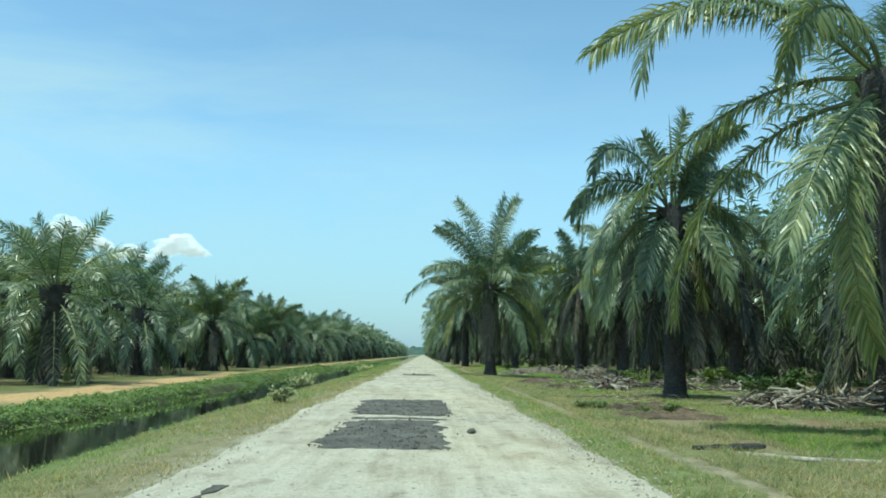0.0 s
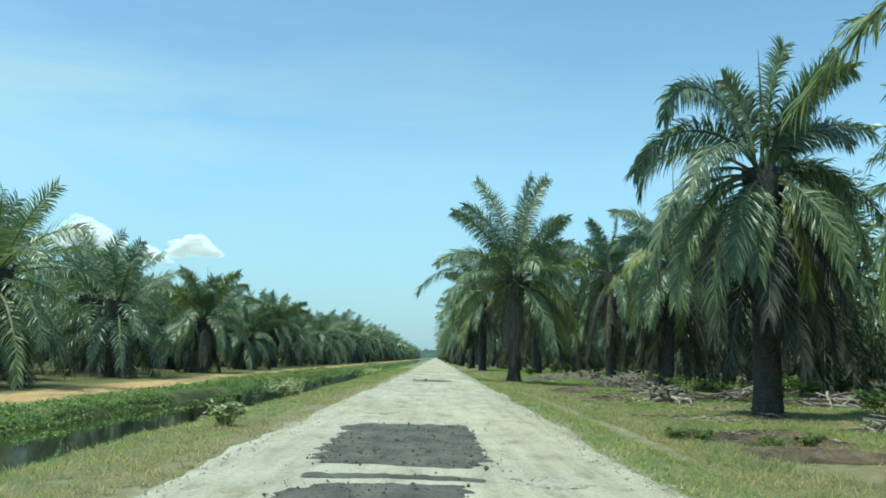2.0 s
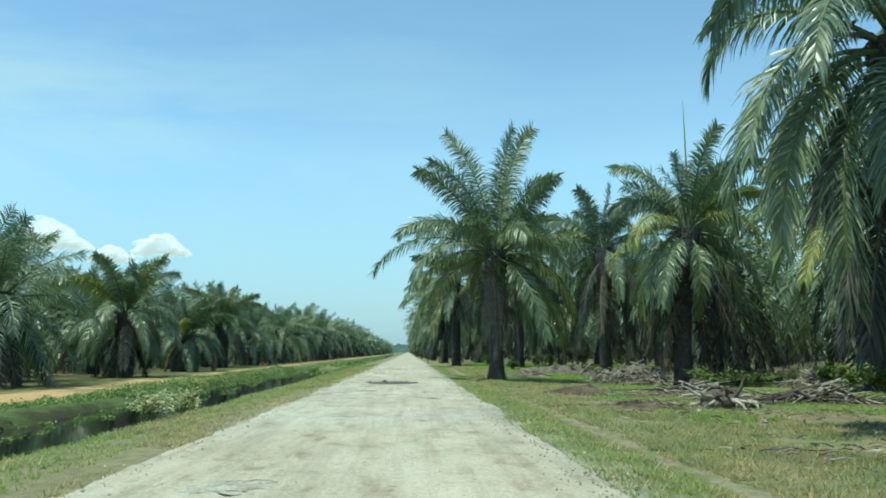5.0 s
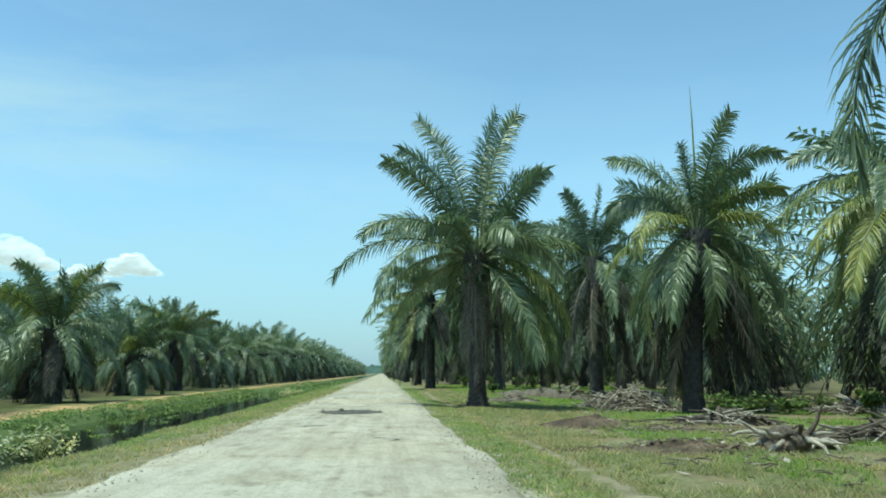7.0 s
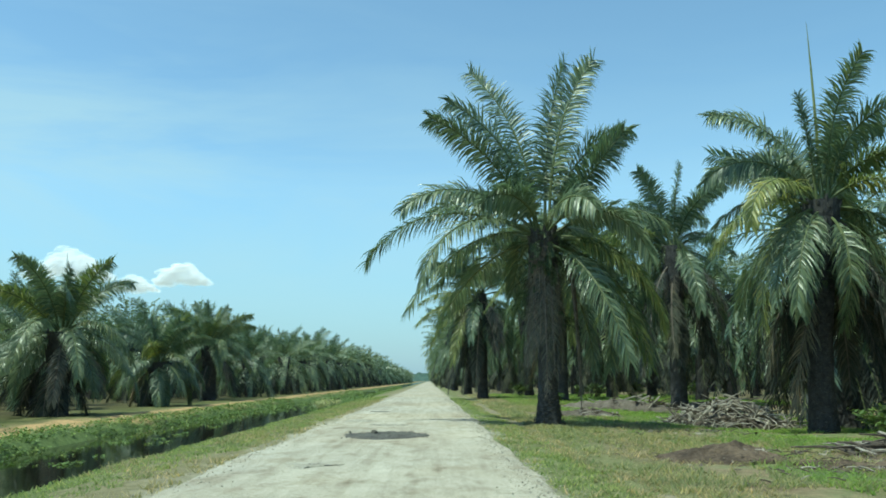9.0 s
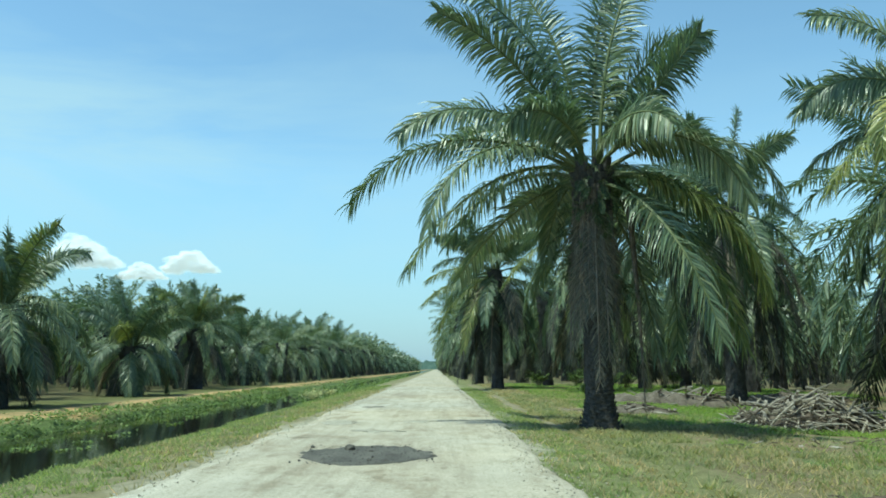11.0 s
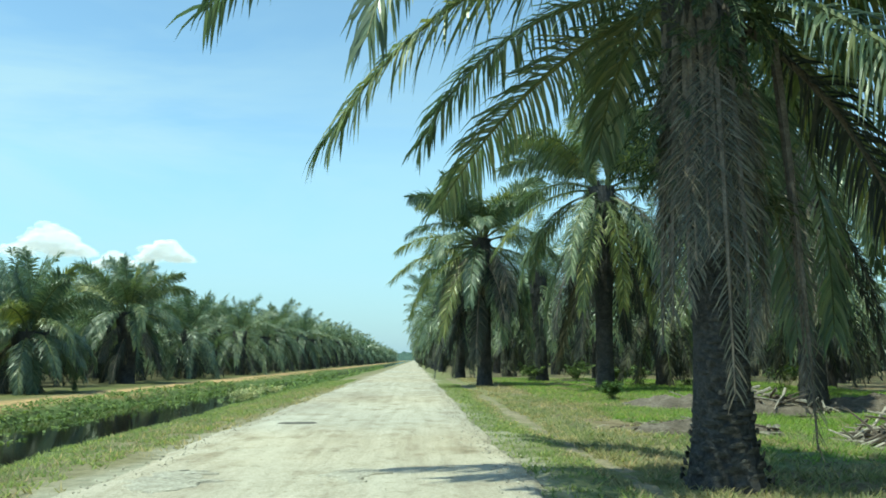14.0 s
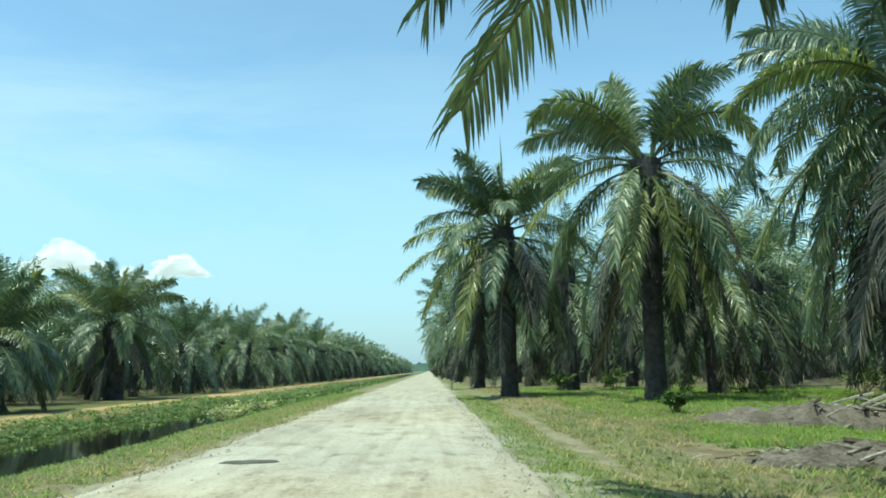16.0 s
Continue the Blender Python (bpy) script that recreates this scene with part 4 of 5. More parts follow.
def scatter_stones():
    rng = random.Random(8)
    b = Build()
    for _ in range(8000):
        y = 4 + 90 * rng.random() ** 1.25
        side = rng.choice((-1, 1, 1))
        x = road_edge(side, y) + side * rng.gauss(-0.05, 0.22)
        z = road_z(x, y) if abs(x) < abs(road_edge(side, y)) - 0.1 else max(ground_z(x, y), -0.12) + 0.01
        add_stone(b, rng, (x, y, z + 0.006), rng.uniform(0.006, 0.024))
    for _ in range(2200):
        y = 4 + 90 * rng.random() ** 1.2
        x = rng.uniform(-2.4, 2.4)
        add_stone(b, rng, (x, y, road_z(x, y) + 0.003), rng.uniform(0.004, 0.014) * (1.8 if rng.random() < 0.06 else 1))
    tagged(new("gravel", b.mesh("gravel", STONE)), "loose pale limestone chips along the road", "gravel", kind="stuff")
    b = Build()
    for x0, x1, y0, y1, count in ((-1.45, 0.45, 12.4, 17.3, 420), (-1.5, 0.75, 18.5, 24.5, 460), (-1.1, 0.9, 51.6, 54.3, 220), (-1.8, 1.1, 11.4, 25.4, 170)):
        for _ in range(count):
            x, y = rng.uniform(x0, x1), rng.uniform(y0, y1)
            add_stone(b, rng, (x, y, road_z(x, y) + 0.022), rng.uniform(0.006, 0.018) * (1.8 if rng.random() < 0.05 else 1))
    tagged(new("dark_gravel", b.mesh("dark_gravel", DARK_STONE)), "loose dark chips on the fill patches", "gravel", kind="stuff")
    for x, y, r in ((0.92, 14.9, 0.075), (-0.45, 53.6, 0.09)):
        bm = bmesh.new()
        bmesh.ops.create_icosphere(bm, subdivisions=2, radius=r)
        for v in bm.verts:
            v.co *= 1 + 0.45 * noise.noise(v.co / r * 0.9 + Vector((y, 0, 0))) + 0.15 * noise.noise(v.co / r * 2.6)
            v.co.z *= 0.7
        me = bpy.data.meshes.new("stone")
        bm.to_mesh(me)
        bm.free()
        me.materials.append(DARK_STONE)
        tagged(new("stone", me), "dark lump of stone lying on the road", "stone", "stones on the road").matrix_basis = pose(x, y, road_z(x, y) + r * 0.5)


scatter_stones()


def path_x(y):
    return 3.95 + 0.25 * noise.noise(Vector((3.0, y * 0.09, 0))) + 0.06 * noise.noise(Vector((5.0, y * 0.35, 0)))


def path_w(y):
    return 0.05 + (0.10 if 44 < y < 60 else 0.34) * max(0.0, 0.5 + 1.2 * noise.noise(Vector((8.0, y * 0.13, 1))))


def footpath():
    b = Build()
    rows = []
    for a in range(0, 1100):
        y = 6 + a * 0.1
        c, w = path_x(y), path_w(y)
        left, right = [max(0.02, w * (1 + 0.7 * noise.noise(Vector((k, y * 1.1, 1))) + 0.5 * noise.noise(Vector((k, y * 3.1, 1)))) + 0.05 * noise.noise(Vector((k, y * 6.0, 2)))) for k in (9.0, 15.0)]
        rows.append([(c + d, y, ground_z(c, y) + h - 0.07 * max(0.0, 1 - w / 0.17)) for d, h in ((-left - 0.05, -0.03), (-left * 0.8, 0.012), (-left * 0.3, 0.014), (right * 0.3, 0.014), (right * 0.8, 0.012), (right + 0.05, -0.03))])
    b.strip(rows)
    return tagged(new("footpath", b.mesh("footpath", grained("path_soil", (0.185, 0.165, 0.09), (0.33, 0.278, 0.185), 2.5, rough=0.95, fine=6), smooth=True)), "narrow trodden soil path along the verge", "path", kind="structure")


footpath()


# ---- grass and weeds ----
def grass(name, label, mat, areas, seed, blade=(0.10, 0.24), count=7, mask=None):
    """Tufts of tapering, leaning blades over rectangles x0, x1, y0, y1 with so many tufts to the square metre."""
    rng = random.Random(seed)
    b = Build()
    for x0, x1, y0, y1, dense in areas:
        for _ in range(int((x1 - x0) * (y1 - y0) * dense)):
            x, y = rng.uniform(x0, x1), rng.uniform(y0, y1)
            if mask and not mask(x, y, rng):
                continue
            z = ground_z(x, y)
            for _ in range(count):
                a, h = rng.uniform(0, 6.28), rng.uniform(*blade)
                px, py = x + rng.gauss(0, 0.06), y + rng.gauss(0, 0.06)
                lean = h * rng.uniform(0.6, 2.0)
                lx, ly = math.cos(a) * lean, math.sin(a) * lean
                w = 0.006 + 0.004 * rng.random() + 0.0002 * (y - 8)
                i = len(b.v)
                b.v += [(px - w * math.sin(a), py + w * math.cos(a), z - 0.02), (px + w * math.sin(a), py - w * math.cos(a), z - 0.02), (px + lx, py + ly, z + h * 0.75)]
                b.f.append((i, i + 1, i + 2))
                b.mi.append(0)
    return tagged(new(name, b.mesh(name, mat)), label, "grass", kind="stuff")


def off_road(x, y, rng):
    return abs(x) > abs(road_edge(1 if x > 0 else -1, y)) + 0.15 * rng.random() and abs(x - path_x(y)) > path_w(y) * (0.7 + 0.5 * rng.random())


def meadow(x, y, rng):
    return off_road(x, y, rng) and fbm(x * 0.35, y * 0.25, 7.0) > (-0.05 if x > 4.2 else -0.15) + 0.3 * (rng.random() - 0.5)


def lush(x, y, rng):
    return off_road(x, y, rng) and fbm(x * 0.22, y * 0.16, 3.0) > 0.12 - (0.3 if y > 64 else 0.0) + 0.2 * (rng.random() - 0.5)


def tall(x, y, rng):
    return off_road(x, y, rng) and fbm(x * 0.45, y * 0.3, 11.0) > -0.12 + 0.35 * (rng.random() - 0.5)


grass("verge_grass", "dry yellowish grass on the road verges", GRASS_DRY, [(-5.4, -2.5, 6, 40, 26), (-5.4, -2.5, 40, 60, 14), (-4.6, -2.3, 60, 95, 9), (4.2, 9.5, 8, 46, 34), (4.2, 9.5, 46, 80, 22), (4.4, 10.5, 80, 112, 14), (2.6, 3.8, 6, 60, 10)], 1, (0.05, 0.15), mask=meadow)
grass("green_verge_grass", "short green grass on the road verges", GRASS, [(2.5, 4.0, 6, 50, 44), (2.5, 4.0, 50, 100, 24), (-5.8, -3.4, 6, 50, 24), (-5.8, -2.9, 50, 110, 32)], 2, (0.03, 0.10), mask=off_road)
def path_side(x, y, rng):
    d = abs(x - path_x(y)) - path_w(y)
    return abs(x) > abs(road_edge(1, y)) and d > -0.10 * rng.random() and d < 0.22 and fbm(x * 1.5, y * 0.9, 17.0) > -0.25


grass("path_grass", "short ragged grass creeping over the path's edges", GRASS_DRY, [(3.3, 4.9, 8, 50, 60), (3.3, 4.9, 50, 90, 34)], 9, (0.04, 0.11), mask=path_side)
grass("meadow_grass", "soft dull green grass between road and palms", MEADOW, [(4.2, 8.5, 8, 46, 34), (8.5, 13, 14, 46, 16), (4.2, 11, 46, 84, 20)], 6, (0.07, 0.19), mask=tall)
grass("lush_strip", "strips of fresh bright green grass", LUSH, [(6.5, 16, 71.2, 76.2, 24), (7.2, 12, 15.5, 20.5, 24), (8.5, 14, 52.5, 55.5, 18)], 13, (0.09, 0.22), mask=off_road)
grass("lush_grass", "bright green grass between the palms", LUSH, [(7.0, 22, 12, 60, 15), (6.0, 24, 60, 112, 13)], 3, (0.08, 0.22), mask=lush)


def weeds(name, label, mat, areas, seed, size=(0.06, 0.16), height=0.35, gaps=-0.22):
    """Creeping leafy weeds heaped in low mounds."""
    rng = random.Random(seed)
    b = Build()
    for x0, x1, y0, y1, dense in areas:
        for _ in range(int((x1 - x0) * (y1 - y0) * dense)):
            x, y = rng.uniform(x0, x1), rng.uniform(y0, y1)
            heap = fbm(x * 1.2, y * 0.8, seed)
            if heap < gaps + 0.25 * rng.random():
                continue
            z = max(ground_z(x, y), -0.93) + rng.random() * height * max(0.1, 0.55 + 1.7 * heap)
            r = rng.uniform(*size) * (1 + 0.008 * y)
            a, t = rng.uniform(0, 6.28), rng.uniform(-0.2, 1.0)
            u = Vector((math.cos(a), math.sin(a), t)).normalized() * r
            w = Vector((-math.sin(a), math.cos(a), rng.uniform(-0.5, 0.5))).normalized() * r * 0.45
            p = Vector((x, y, z))
            b.face([p - u * 0.5, p + w, p + u * 0.7, p - w])
    return tagged(new(name, b.mesh(name, mat)), label, "weeds", kind="stuff")


weeds("bank_weeds", "bright green creeping weeds on the far ditch bank", WEED, [(-12.8, -10.6, 14, 43, 260), (-13.1, -11.75, 43, 62, 200), (-14.7, -12.3, 62, 115, 80), (-14, -12, 115, 200, 22)], 4, (0.035, 0.075), 0.16)
weeds("bank_creepers", "creeping green weeds down the ditch slope", WEED, [(-13.8, -12.5, 58, 115, 70), (-12.2, -11.2, 115, 180, 16)], 6, (0.035, 0.08), 0.2)
weeds("water_plants", "green clumps of water plants standing in the ditch", WEED, [(-10.6, -8.6, 14, 42, 60), (-11.0, -8.9, 42, 70, 60), (-11.2, -9.6, 70, 120, 24)], 8, (0.03, 0.07), 0.06, gaps=0.58)
weeds("floating_weeds", "patches of low green weed spreading over the ditch water", WEED, [(-10.9, -8.7, 43, 66, 120), (-12.0, -9.4, 66, 120, 60)], 12, (0.03, 0.07), 0.04, gaps=0.24)
weeds("tall_weeds", "tall green weeds along the ditch, hiding its water", WEED, [(-7.8, -6.3, 89, 130, 90), (-7.8, -6.3, 130, 260, 30)], 14, (0.05, 0.10), 0.7)
weeds("ditch_weeds", "low green weeds along the water's edge", WEED, [(-9.7, -9.1, 24, 42, 90), (-11.2, -10.6, 14, 43, 130), (-12.0, -11.6, 43, 60, 130), (-12.8, -12.2, 66, 110, 30), (-6.5, -5.7, 10, 60, 60), (-6.5, -5.7, 60, 120, 34)], 5, (0.03, 0.07), 0.08)


def shrub(x, y, width, height, mat, label, seed, name="shrub", leaf=0.07, count=420, category="shrub", group=""):
    """Thin branching stems with many small leaves at their ends."""
    rng = random.Random(seed)
    p = thing(name, label, category, pose(x, y, max(ground_z(x, y), -0.9)), group)
    st, lv = Build(), Build()
    tips = []
    for _ in range(16):
        a, r = rng.uniform(0, 6.28), width * 0.5 * math.sqrt(rng.random())
        tip = Vector((math.cos(a) * r, math.sin(a) * r, height * rng.uniform(0.55, 1.0) * (1 - 0.3 * r / width)))
        midp = tip * 0.5 + Vector((rng.uniform(-0.1, 0.1), rng.uniform(-0.1, 0.1), 0.08)) * height
        st.tube([Vector((tip.x * 0.15, tip.y * 0.15, -0.05)), midp, tip], [0.014, 0.01, 0.004], 4, cap=False)
        tips.append((midp, tip))
    for _ in range(count):
        m0, t0 = rng.choice(tips)
        c = m0.lerp(t0, rng.uniform(0.1, 1.1)) + Vector((rng.gauss(0, 0.1), rng.gauss(0, 0.1), rng.gauss(0, 0.07))) * max(width, height) * 0.6
        c.z = max(c.z, 0.03)
        r = leaf * rng.uniform(0.6, 1.4)
        a, t = rng.uniform(0, 6.28), rng.uniform(-0.6, 0.7)
        u = Vector((math.cos(a), math.sin(a), t)).normalized() * r
        w = Vector((-math.sin(a), math.cos(a), rng.uniform(-0.6, 0.6))).normalized() * r * 0.45
        lv.face([c - u, c - u * 0.2 + w, c + u, c - u * 0.2 - w])
    child("stem", st.mesh("stem", STALK), p)
    child("foliage", lv.mesh("foliage", mat), p)
    return p


PALE_SHRUB = "pale leafy shrub with yellowish white leaves on the ditch edge"
for k, (x, y, w, h) in enumerate(((-3.92, 24.8, 0.75, 0.55), (-4.25, 25.6, 0.55, 0.42), (-5.6, 38.6, 1.2, 0.8), (-5.9, 40.2, 1.4, 0.9), (-5.6, 41.8, 1.1, 0.7), (-6.0, 43.6, 1.3, 0.7), (-6.1, 86, 1.5, 0.8), (-6.4, 90, 1.6, 0.9), (-6.2, 93.5, 1.4, 0.8))):
    shrub(x, y, w, h, SHRUB, PALE_SHRUB, 300 + k, leaf=0.055, group="pale shrubs by the ditch")
GULLY = "low dark green plants in a washed-out hollow beside the path"
for k, (x, y, w, h) in enumerate(((4.75, 25.1, 0.7, 0.26), (5.2, 25.3, 0.8, 0.30), (6.4, 24.7, 0.9, 0.26), (7.3, 24.9, 0.7, 0.3))):
    shrub(x, y, w, h, UNDER, GULLY, 340 + k, leaf=0.045, count=300, category="shrub", group="plants by the hollow")
UNDER_LABEL = "green undergrowth shrub between the palm trunks"
rng = random.Random(77)
spots = [(14.5, 56.5), (17.8, 50.5), (19.2, 55), (13.4, 33.2), (15.2, 34.0), (11.7, 103), (16.5, 36.5), (18.2, 38), (19.0, 64.5), (20.5, 62), (22.5, 61), (24, 66), (8.4, 80.5), (13, 98), (15, 101), (17, 96), (20, 92), (8.8, 104), (19.5, 51.5), (22, 53), (17.2, 58.0), (25, 45), (21.5, 41), (10.2, 112), (14, 115)]
for k, (x, y) in enumerate(spots):
    shrub(x, y, rng.uniform(1.2, 2.4), rng.uniform(0.7, 1.5), UNDER, UNDER_LABEL, 400 + k, name="undergrowth_shrub", leaf=0.12, count=360, group="undergrowth")


# ---- heaps of cut leaves, soil and logs ----
def mound(name, label, x, y, width, depth, height, mat, seed, category, spin=0.0):
    b = Build()
    n = 44
    rows = []
    for a in range(n + 1):
        row = []
        for c in range(n + 1):
            u, v = c / n * 2 - 1, a / n * 2 - 1
            px, py = u * width / 2, v * depth / 2
            f = max(0.0, 1 - (u * u + v * v) ** 0.9)
            row.append((px, py, -0.12 + f * height * (0.75 + 0.45 * fbm(px * 1.1 + seed, py * 1.1, 0, 3)) + f * 0.09 * fbm(px * 4 + seed, py * 4, 2, 3) + 0.12 * min(1.0, f * 5)))
        rows.append(row)
    b.strip(rows)
    ob = new(name, b.mesh(name, mat, smooth=False))
    ob.matrix_basis = pose(x, y, ground_z(x, y), 0, 0, spin)
    return tagged(ob, label, category)


STICKS = []
for k in range(5):
    sb = Build()
    r0 = random.Random(900 + k)
    ln = 1.0
    sb.tube([(-ln / 2, 0, 0), (-ln / 6, r0.uniform(-0.04, 0.04), 0.02), (ln / 6, r0.uniform(-0.05, 0.05), 0.02), (ln / 2, 0, r0.uniform(-0.05, 0.03))], [0.036, 0.029, 0.021, 0.011], 5)
    STICKS.append((sb.mesh("stalk", WOODY), sb.mesh("stalk", WOODY_DARK)))


def frond_heap(x, y, width, depth, height, count, label, seed, dark=0.3, spin=0.0):
    """Cut palm leaf stalks thrown on a heap, each a part."""
    rng = random.Random(seed)
    p = thing("frond_heap", label, "debris heap", pose(x, y, ground_z(x, y), 0, 0, spin), "heaps of cut palm leaves")
    b = Build()
    n = 14
    b.strip([[(u * width * 0.45, v * depth * 0.45, -0.1 + max(0, 1 - math.hypot(u, v)) * height * (0.7 + 0.3 * fbm(u * 4, v * 4, seed))) for u in [c / n * 2 - 1 for c in range(n + 1)]] for v in [a / n * 2 - 1 for a in range(n + 1)]])
    child("litter", b.mesh("litter", WOODY_DARK), p, label="rotting leaf litter")
    for k in range(count):
        a, r = rng.uniform(0, 6.28), math.sqrt(rng.random())
        px, py = math.cos(a) * r * width * 0.5, math.sin(a) * r * depth * 0.5
        pz = max(0.04, (1 - r) * height * rng.uniform(0.8, 1.12))
        ln = rng.uniform(0.7, 2.3) * min(1.0, width / 3)
        slope = -math.degrees(math.atan2(2 * r * height, width * 0.5)) * rng.uniform(0.2, 1.0)
        m = pose(px, py, pz) @ pose(0, 0, 0, 0, 0, math.degrees(a) + rng.uniform(-75, 75)) @ pose(0, 0, 0, 0, -slope * rng.uniform(-0.3, 1.0) + rng.uniform(-34, 34) * min(1.0, height / 0.9), 0) @ Matrix.Diagonal((ln, rng.uniform(0.9, 1.9), rng.uniform(0.9, 1.8), 1))
        child("stalk", STICKS[rng.randrange(5)][1 if rng.random() < dark else 0], p, m)
    return p


frond_heap(14.6, 70.5, 6.4, 4.0, 1.35, 295, "high heap of cut grey palm leaf stalks", 1, 0.2)
frond_heap(13.2, 44.6, 4.6, 2.2, 0.55, 110, "low heap of rotting palm leaf stalks and soil", 2, 0.7)
frond_heap(12.0, 51.6, 3.6, 1.6, 0.42, 70, "low grey ridge of dead leaf stalks in the grass", 6, 0.6)
frond_heap(13.2, 29.5, 5.2, 2.6, 0.55, 110, "low wide heap of cut palm stalks beside a palm", 3, 0.4)
frond_heap(17.5, 31.5, 4.0, 2.5, 0.9, 80, "heap of grey palm stalks under the palms", 4, 0.5)
frond_heap(20.0, 57.5, 4.0, 2.5, 0.6, 70, "heap of grey palm stalks under the palms", 5, 0.4)
frond_heap(17.0, 44.0, 3.5, 2.2, 0.5, 60, "heap of grey palm stalks under the palms", 6, 0.4)
mound("soil_mound", "strip of brown turned soil and dead leaves", 6.8, 25.8, 4.2, 1.6, 0.28, SOIL, 3, "soil")
mound("soil_mound", "bare brown soil with dead grass by the verge", 6.4, 23.2, 4.2, 2.0, 0.12, SOIL, 19, "soil")
mound("soil_mound", "dark brown turned soil heap in the grass", 6.9, 49.6, 2.9, 2.2, 0.34, SOIL, 5, "soil")
mound("soil_mound", "flat reddish soil strewn with dead leaves", 8.9, 48.6, 3.0, 1.7, 0.14, SOIL, 15, "soil")
mound("soil_mound", "bare trodden soil with leaf litter by the path", 5.3, 41.6, 4.6, 1.4, 0.10, SOIL, 17, "soil")
mound("soil_mound", "reddish brown soil and dead leaves in the grass", 7.2, 42.4, 3.4, 1.6, 0.22, SOIL, 7, "soil")
mound("soil_mound", "long ridge of grey brown dug soil behind the grass", 11.2, 78.2, 7.5, 2.6, 0.6, GREY_SOIL, 9, "soil")
mound("soil_mound", "flat heap of dark soil and stalks", 7.8, 69.6, 3.8, 1.8, 0.34, GREY_SOIL, 11, "soil")
mound("soil_mound", "brown soil bank under the palms", 17.5, 79.0, 6.0, 2.4, 0.6, GREY_SOIL, 13, "soil")
frond_heap(8.2, 69.4, 2.4, 1.2, 0.3, 26, "few dark stalks lying on the soil", 8, 0.7)
frond_heap(12.5, 78.0, 6.0, 1.6, 0.75, 60, "grey stalks lying on the soil ridge", 9, 0.5)


def debris():
    """Short broken stalks and dead leaf scraps round the heaps and mounds."""
    rng = random.Random(55)
    b = Build()
    for cx, cy, sx, sy, count in ((6.8, 25.8, 2.4, 1.0, 150), (7.9, 49.6, 2.6, 1.4, 130), (7.2, 42.4, 2.2, 1.0, 110), (11.2, 78.2, 4.2, 1.5, 170), (7.8, 69.6, 2.4, 1.0, 120), (12.0, 45.0, 4.0, 1.6, 160), (8.0, 38.5, 3.5, 2.0, 130), (8.5, 46.5, 3.0, 1.5, 110), (7.0, 31.0, 2.5, 1.5, 90), (13.5, 29.5, 3.4, 1.6, 120), (14.6, 70.5, 4.2, 2.8, 120), (9.5, 57.0, 3.5, 1.2, 70), (10.5, 63.5, 3.0, 1.2, 70), (9.0, 33.5, 3.0, 1.5, 60), (12.0, 38.5, 4.0, 2.0, 80)):
        for _ in range(count):
            x, y = rng.gauss(cx, sx * 0.5), rng.gauss(cy, sy * 0.5)
            if x < 4.6:
                continue
            u, v = (x - cx) / (sx * 0.9), (y - cy) / (sy * 0.9)
            z = ground_z(x, y) + 0.02 + 0.2 * max(0.0, 1 - u * u - v * v)
            a, ln, up = rng.uniform(0, 6.28), rng.uniform(0.06, 0.34), rng.uniform(-0.1, 0.3)
            d = Vector((math.cos(a), math.sin(a), up)) * ln * 0.5
            p = Vector((x, y, z))
            if rng.random() < 0.5:
                b.tube([p - d, p + d * 0.2 + Vector((0, 0, 0.02)), p + d], [0.012, 0.010, 0.005], 4, int(rng.random() < 0.75))
            else:
                w = Vector((-math.sin(a), math.cos(a), rng.uniform(-0.3, 0.3))) * ln * 0.18
                b.face([p - d, p + w, p + d, p - w], int(rng.random() < 0.75))
    return tagged(new("debris", b.mesh("debris", WOODY, WOODY_DARK)), "broken dry stalks and leaf scraps on the ground", "debris", kind="stuff")


debris()


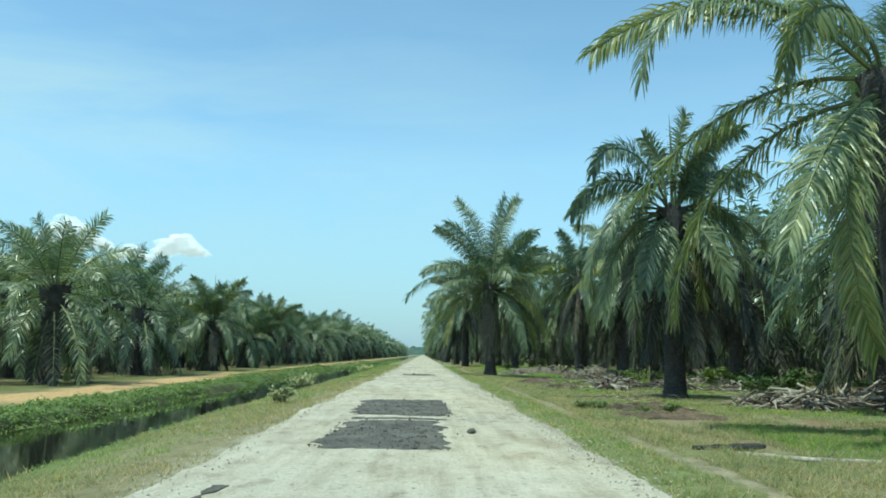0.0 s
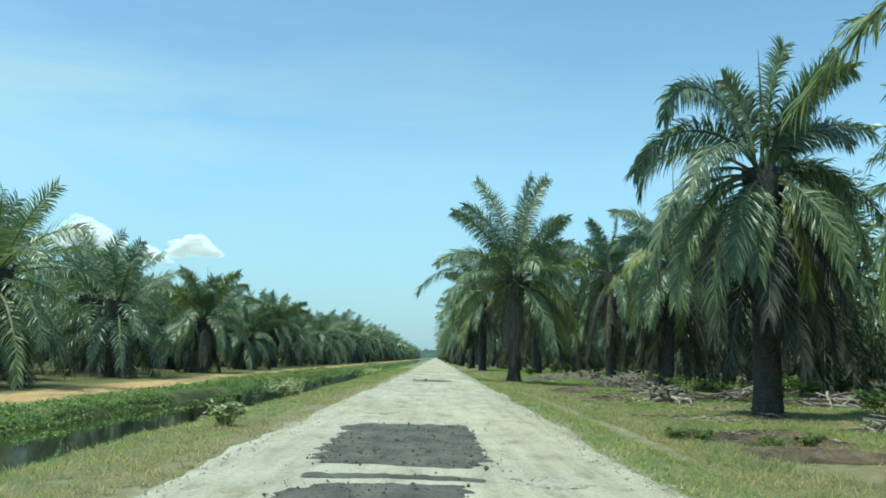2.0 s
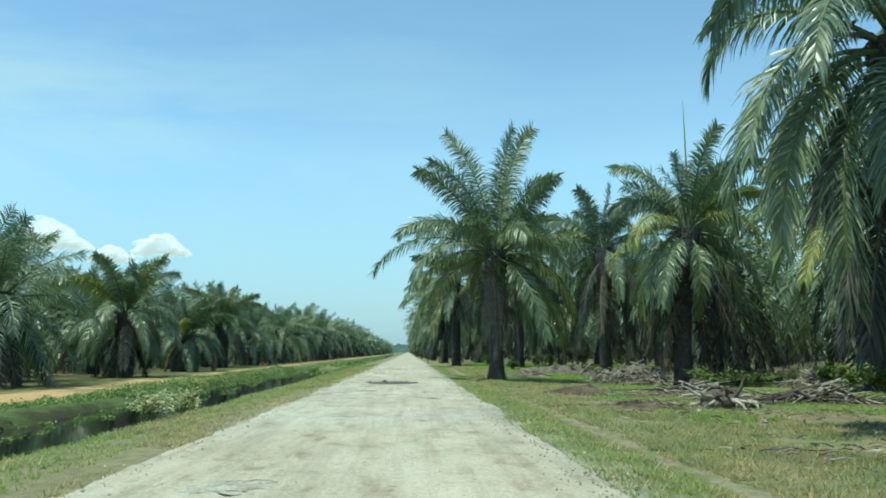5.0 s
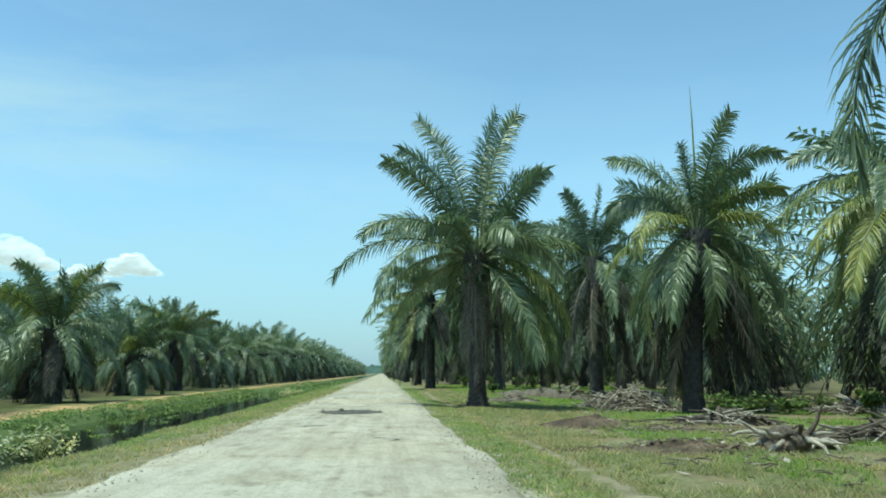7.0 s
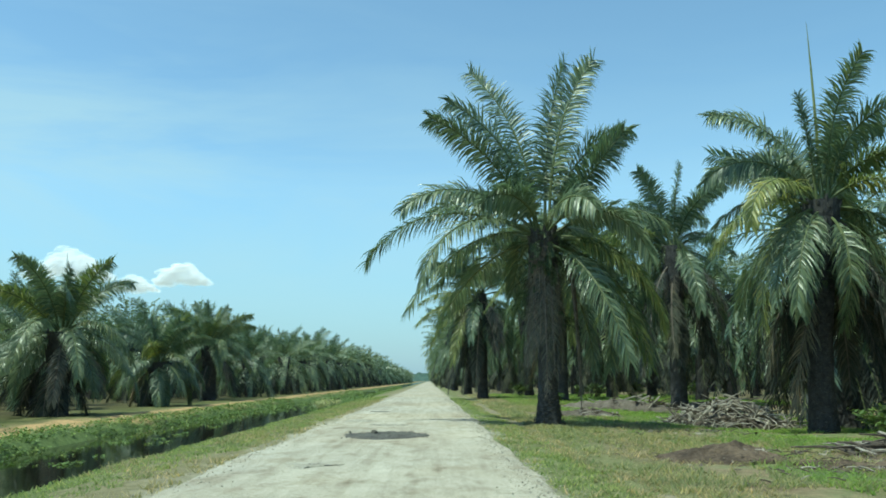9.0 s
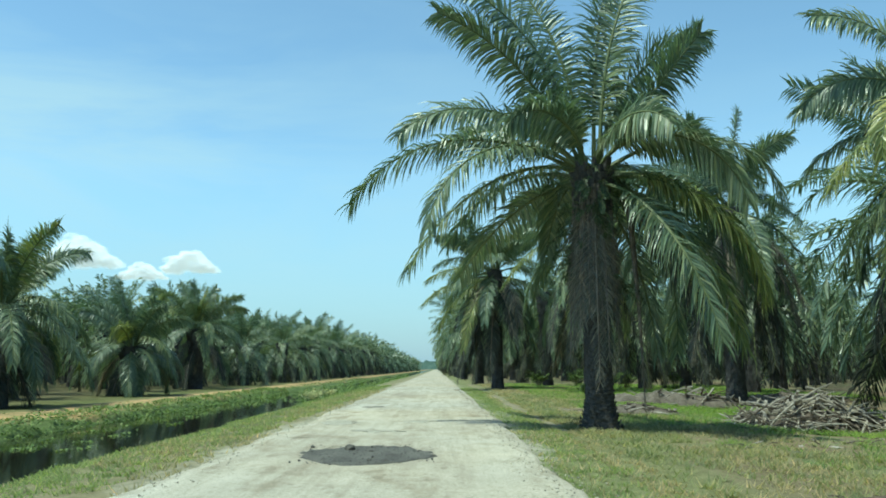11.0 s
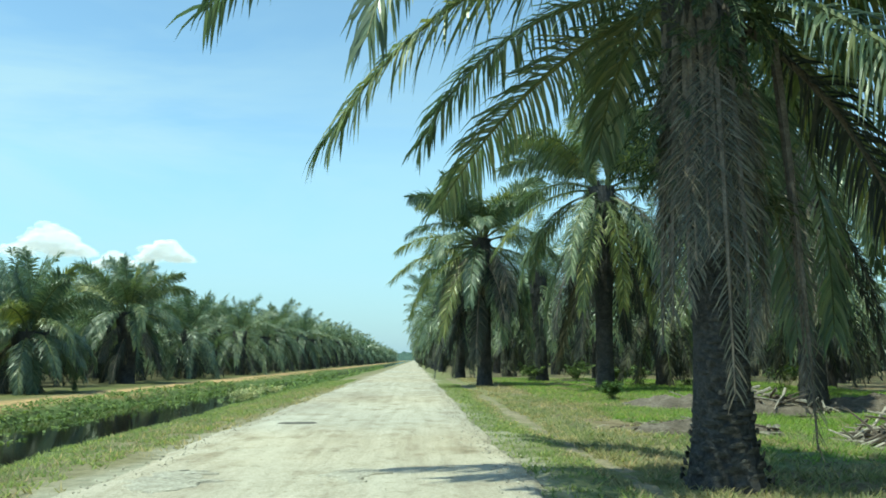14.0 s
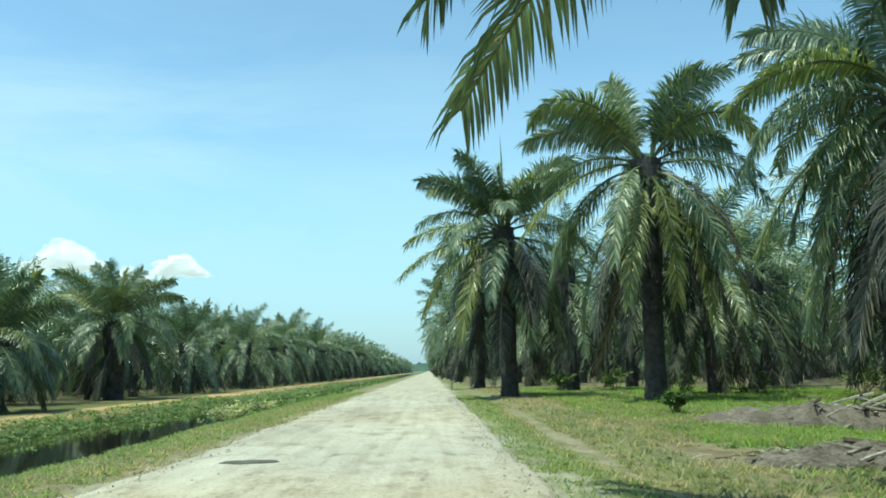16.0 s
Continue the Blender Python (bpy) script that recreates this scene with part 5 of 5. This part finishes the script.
def root_stump(x, y, size, seed, label):
    """A torn-out palm root: a lumpy core with crooked roots reaching out and up."""
    rng = random.Random(seed)
    p = thing("root_stump", label, "stump", pose(x, y, ground_z(x, y), 0, 0, rng.uniform(0, 360)))
    bm = bmesh.new()
    bmesh.ops.create_icosphere(bm, subdivisions=3, radius=size * 0.42)
    for v in bm.verts:
        v.co *= 1 + 0.5 * noise.noise(v.co * (2.4 / size) + Vector((seed, 0, 0))) + 0.2 * noise.noise(v.co * (7.0 / size))
        v.co.z = v.co.z * 0.7 + size * 0.16
    me = bpy.data.meshes.new("core")
    bm.to_mesh(me)
    bm.free()
    me.materials.append(WOODY_DARK)
    child("core", me, p)
    for k in range(15):
        b = Build()
        a, rise = k * 2.4 + rng.uniform(-0.4, 0.4), rng.uniform(-0.15, 0.75)
        pts, q = [], Vector((math.cos(a), math.sin(a), 0)) * size * 0.25 + Vector((0, 0, size * 0.25))
        d = Vector((math.cos(a), math.sin(a), rise))
        for _ in range(6):
            pts.append(q.copy())
            d = (d + Vector((rng.uniform(-0.5, 0.5), rng.uniform(-0.5, 0.5), rng.uniform(-0.5, 0.25)))).normalized()
            q = q + d * size * rng.uniform(0.12, 0.2)
            q.z = max(q.z, 0.02)
        b.tube(pts, [size * 0.07 * (1 - 0.15 * i) for i in range(6)], 6)
        child("root", b.mesh("root", WOODY if k % 3 else WOODY_DARK, smooth=True), p)
    return p


root_stump(9.3, 42.2, 1.1, 5, "grey torn-out palm root lying in the grass")
root_stump(10.4, 43.0, 0.8, 6, "grey torn-out palm root beside a stalk heap")
root_stump(15.6, 30.2, 0.9, 7, "reddish brown palm root on a stalk heap")


def log(x, y, length, radius, spin, mat, label):
    b = Build()
    n = 9
    b.tube([(length * (k / n - 0.5), radius * 0.5 * noise.noise(Vector((x, y, k * 0.7))), radius * (0.8 + 0.2 * noise.noise(Vector((y, x, k * 0.9))))) for k in range(n + 1)],
           [radius * (0.85 + 0.35 * noise.noise(Vector((x + 3, y, k * 1.1)))) * (0.75 if k in (0, n) else 1.0) for k in range(n + 1)], 9)
    ob = new("log", b.mesh("log", mat, smooth=False))
    ob.matrix_basis = pose(x, y, ground_z(x, y) - 0.02, 0, 0, spin)
    return tagged(ob, label, "log", "logs in the grass")


log(5.3, 15.0, 1.5, 0.07, 20, BARK, "dark rotten log lying in the grass")
log(5.8, 14.3, 1.3, 0.05, -38, WOODY, "pale bare stick beside a rotten log")
log(6.7, 14.4, 1.5, 0.04, -15, WOODY, "pale bare stick beside a rotten log")
log(12.0, 29.2, 2.2, 0.09, -12, WOODY, "pale bare stick on the stalk heap")
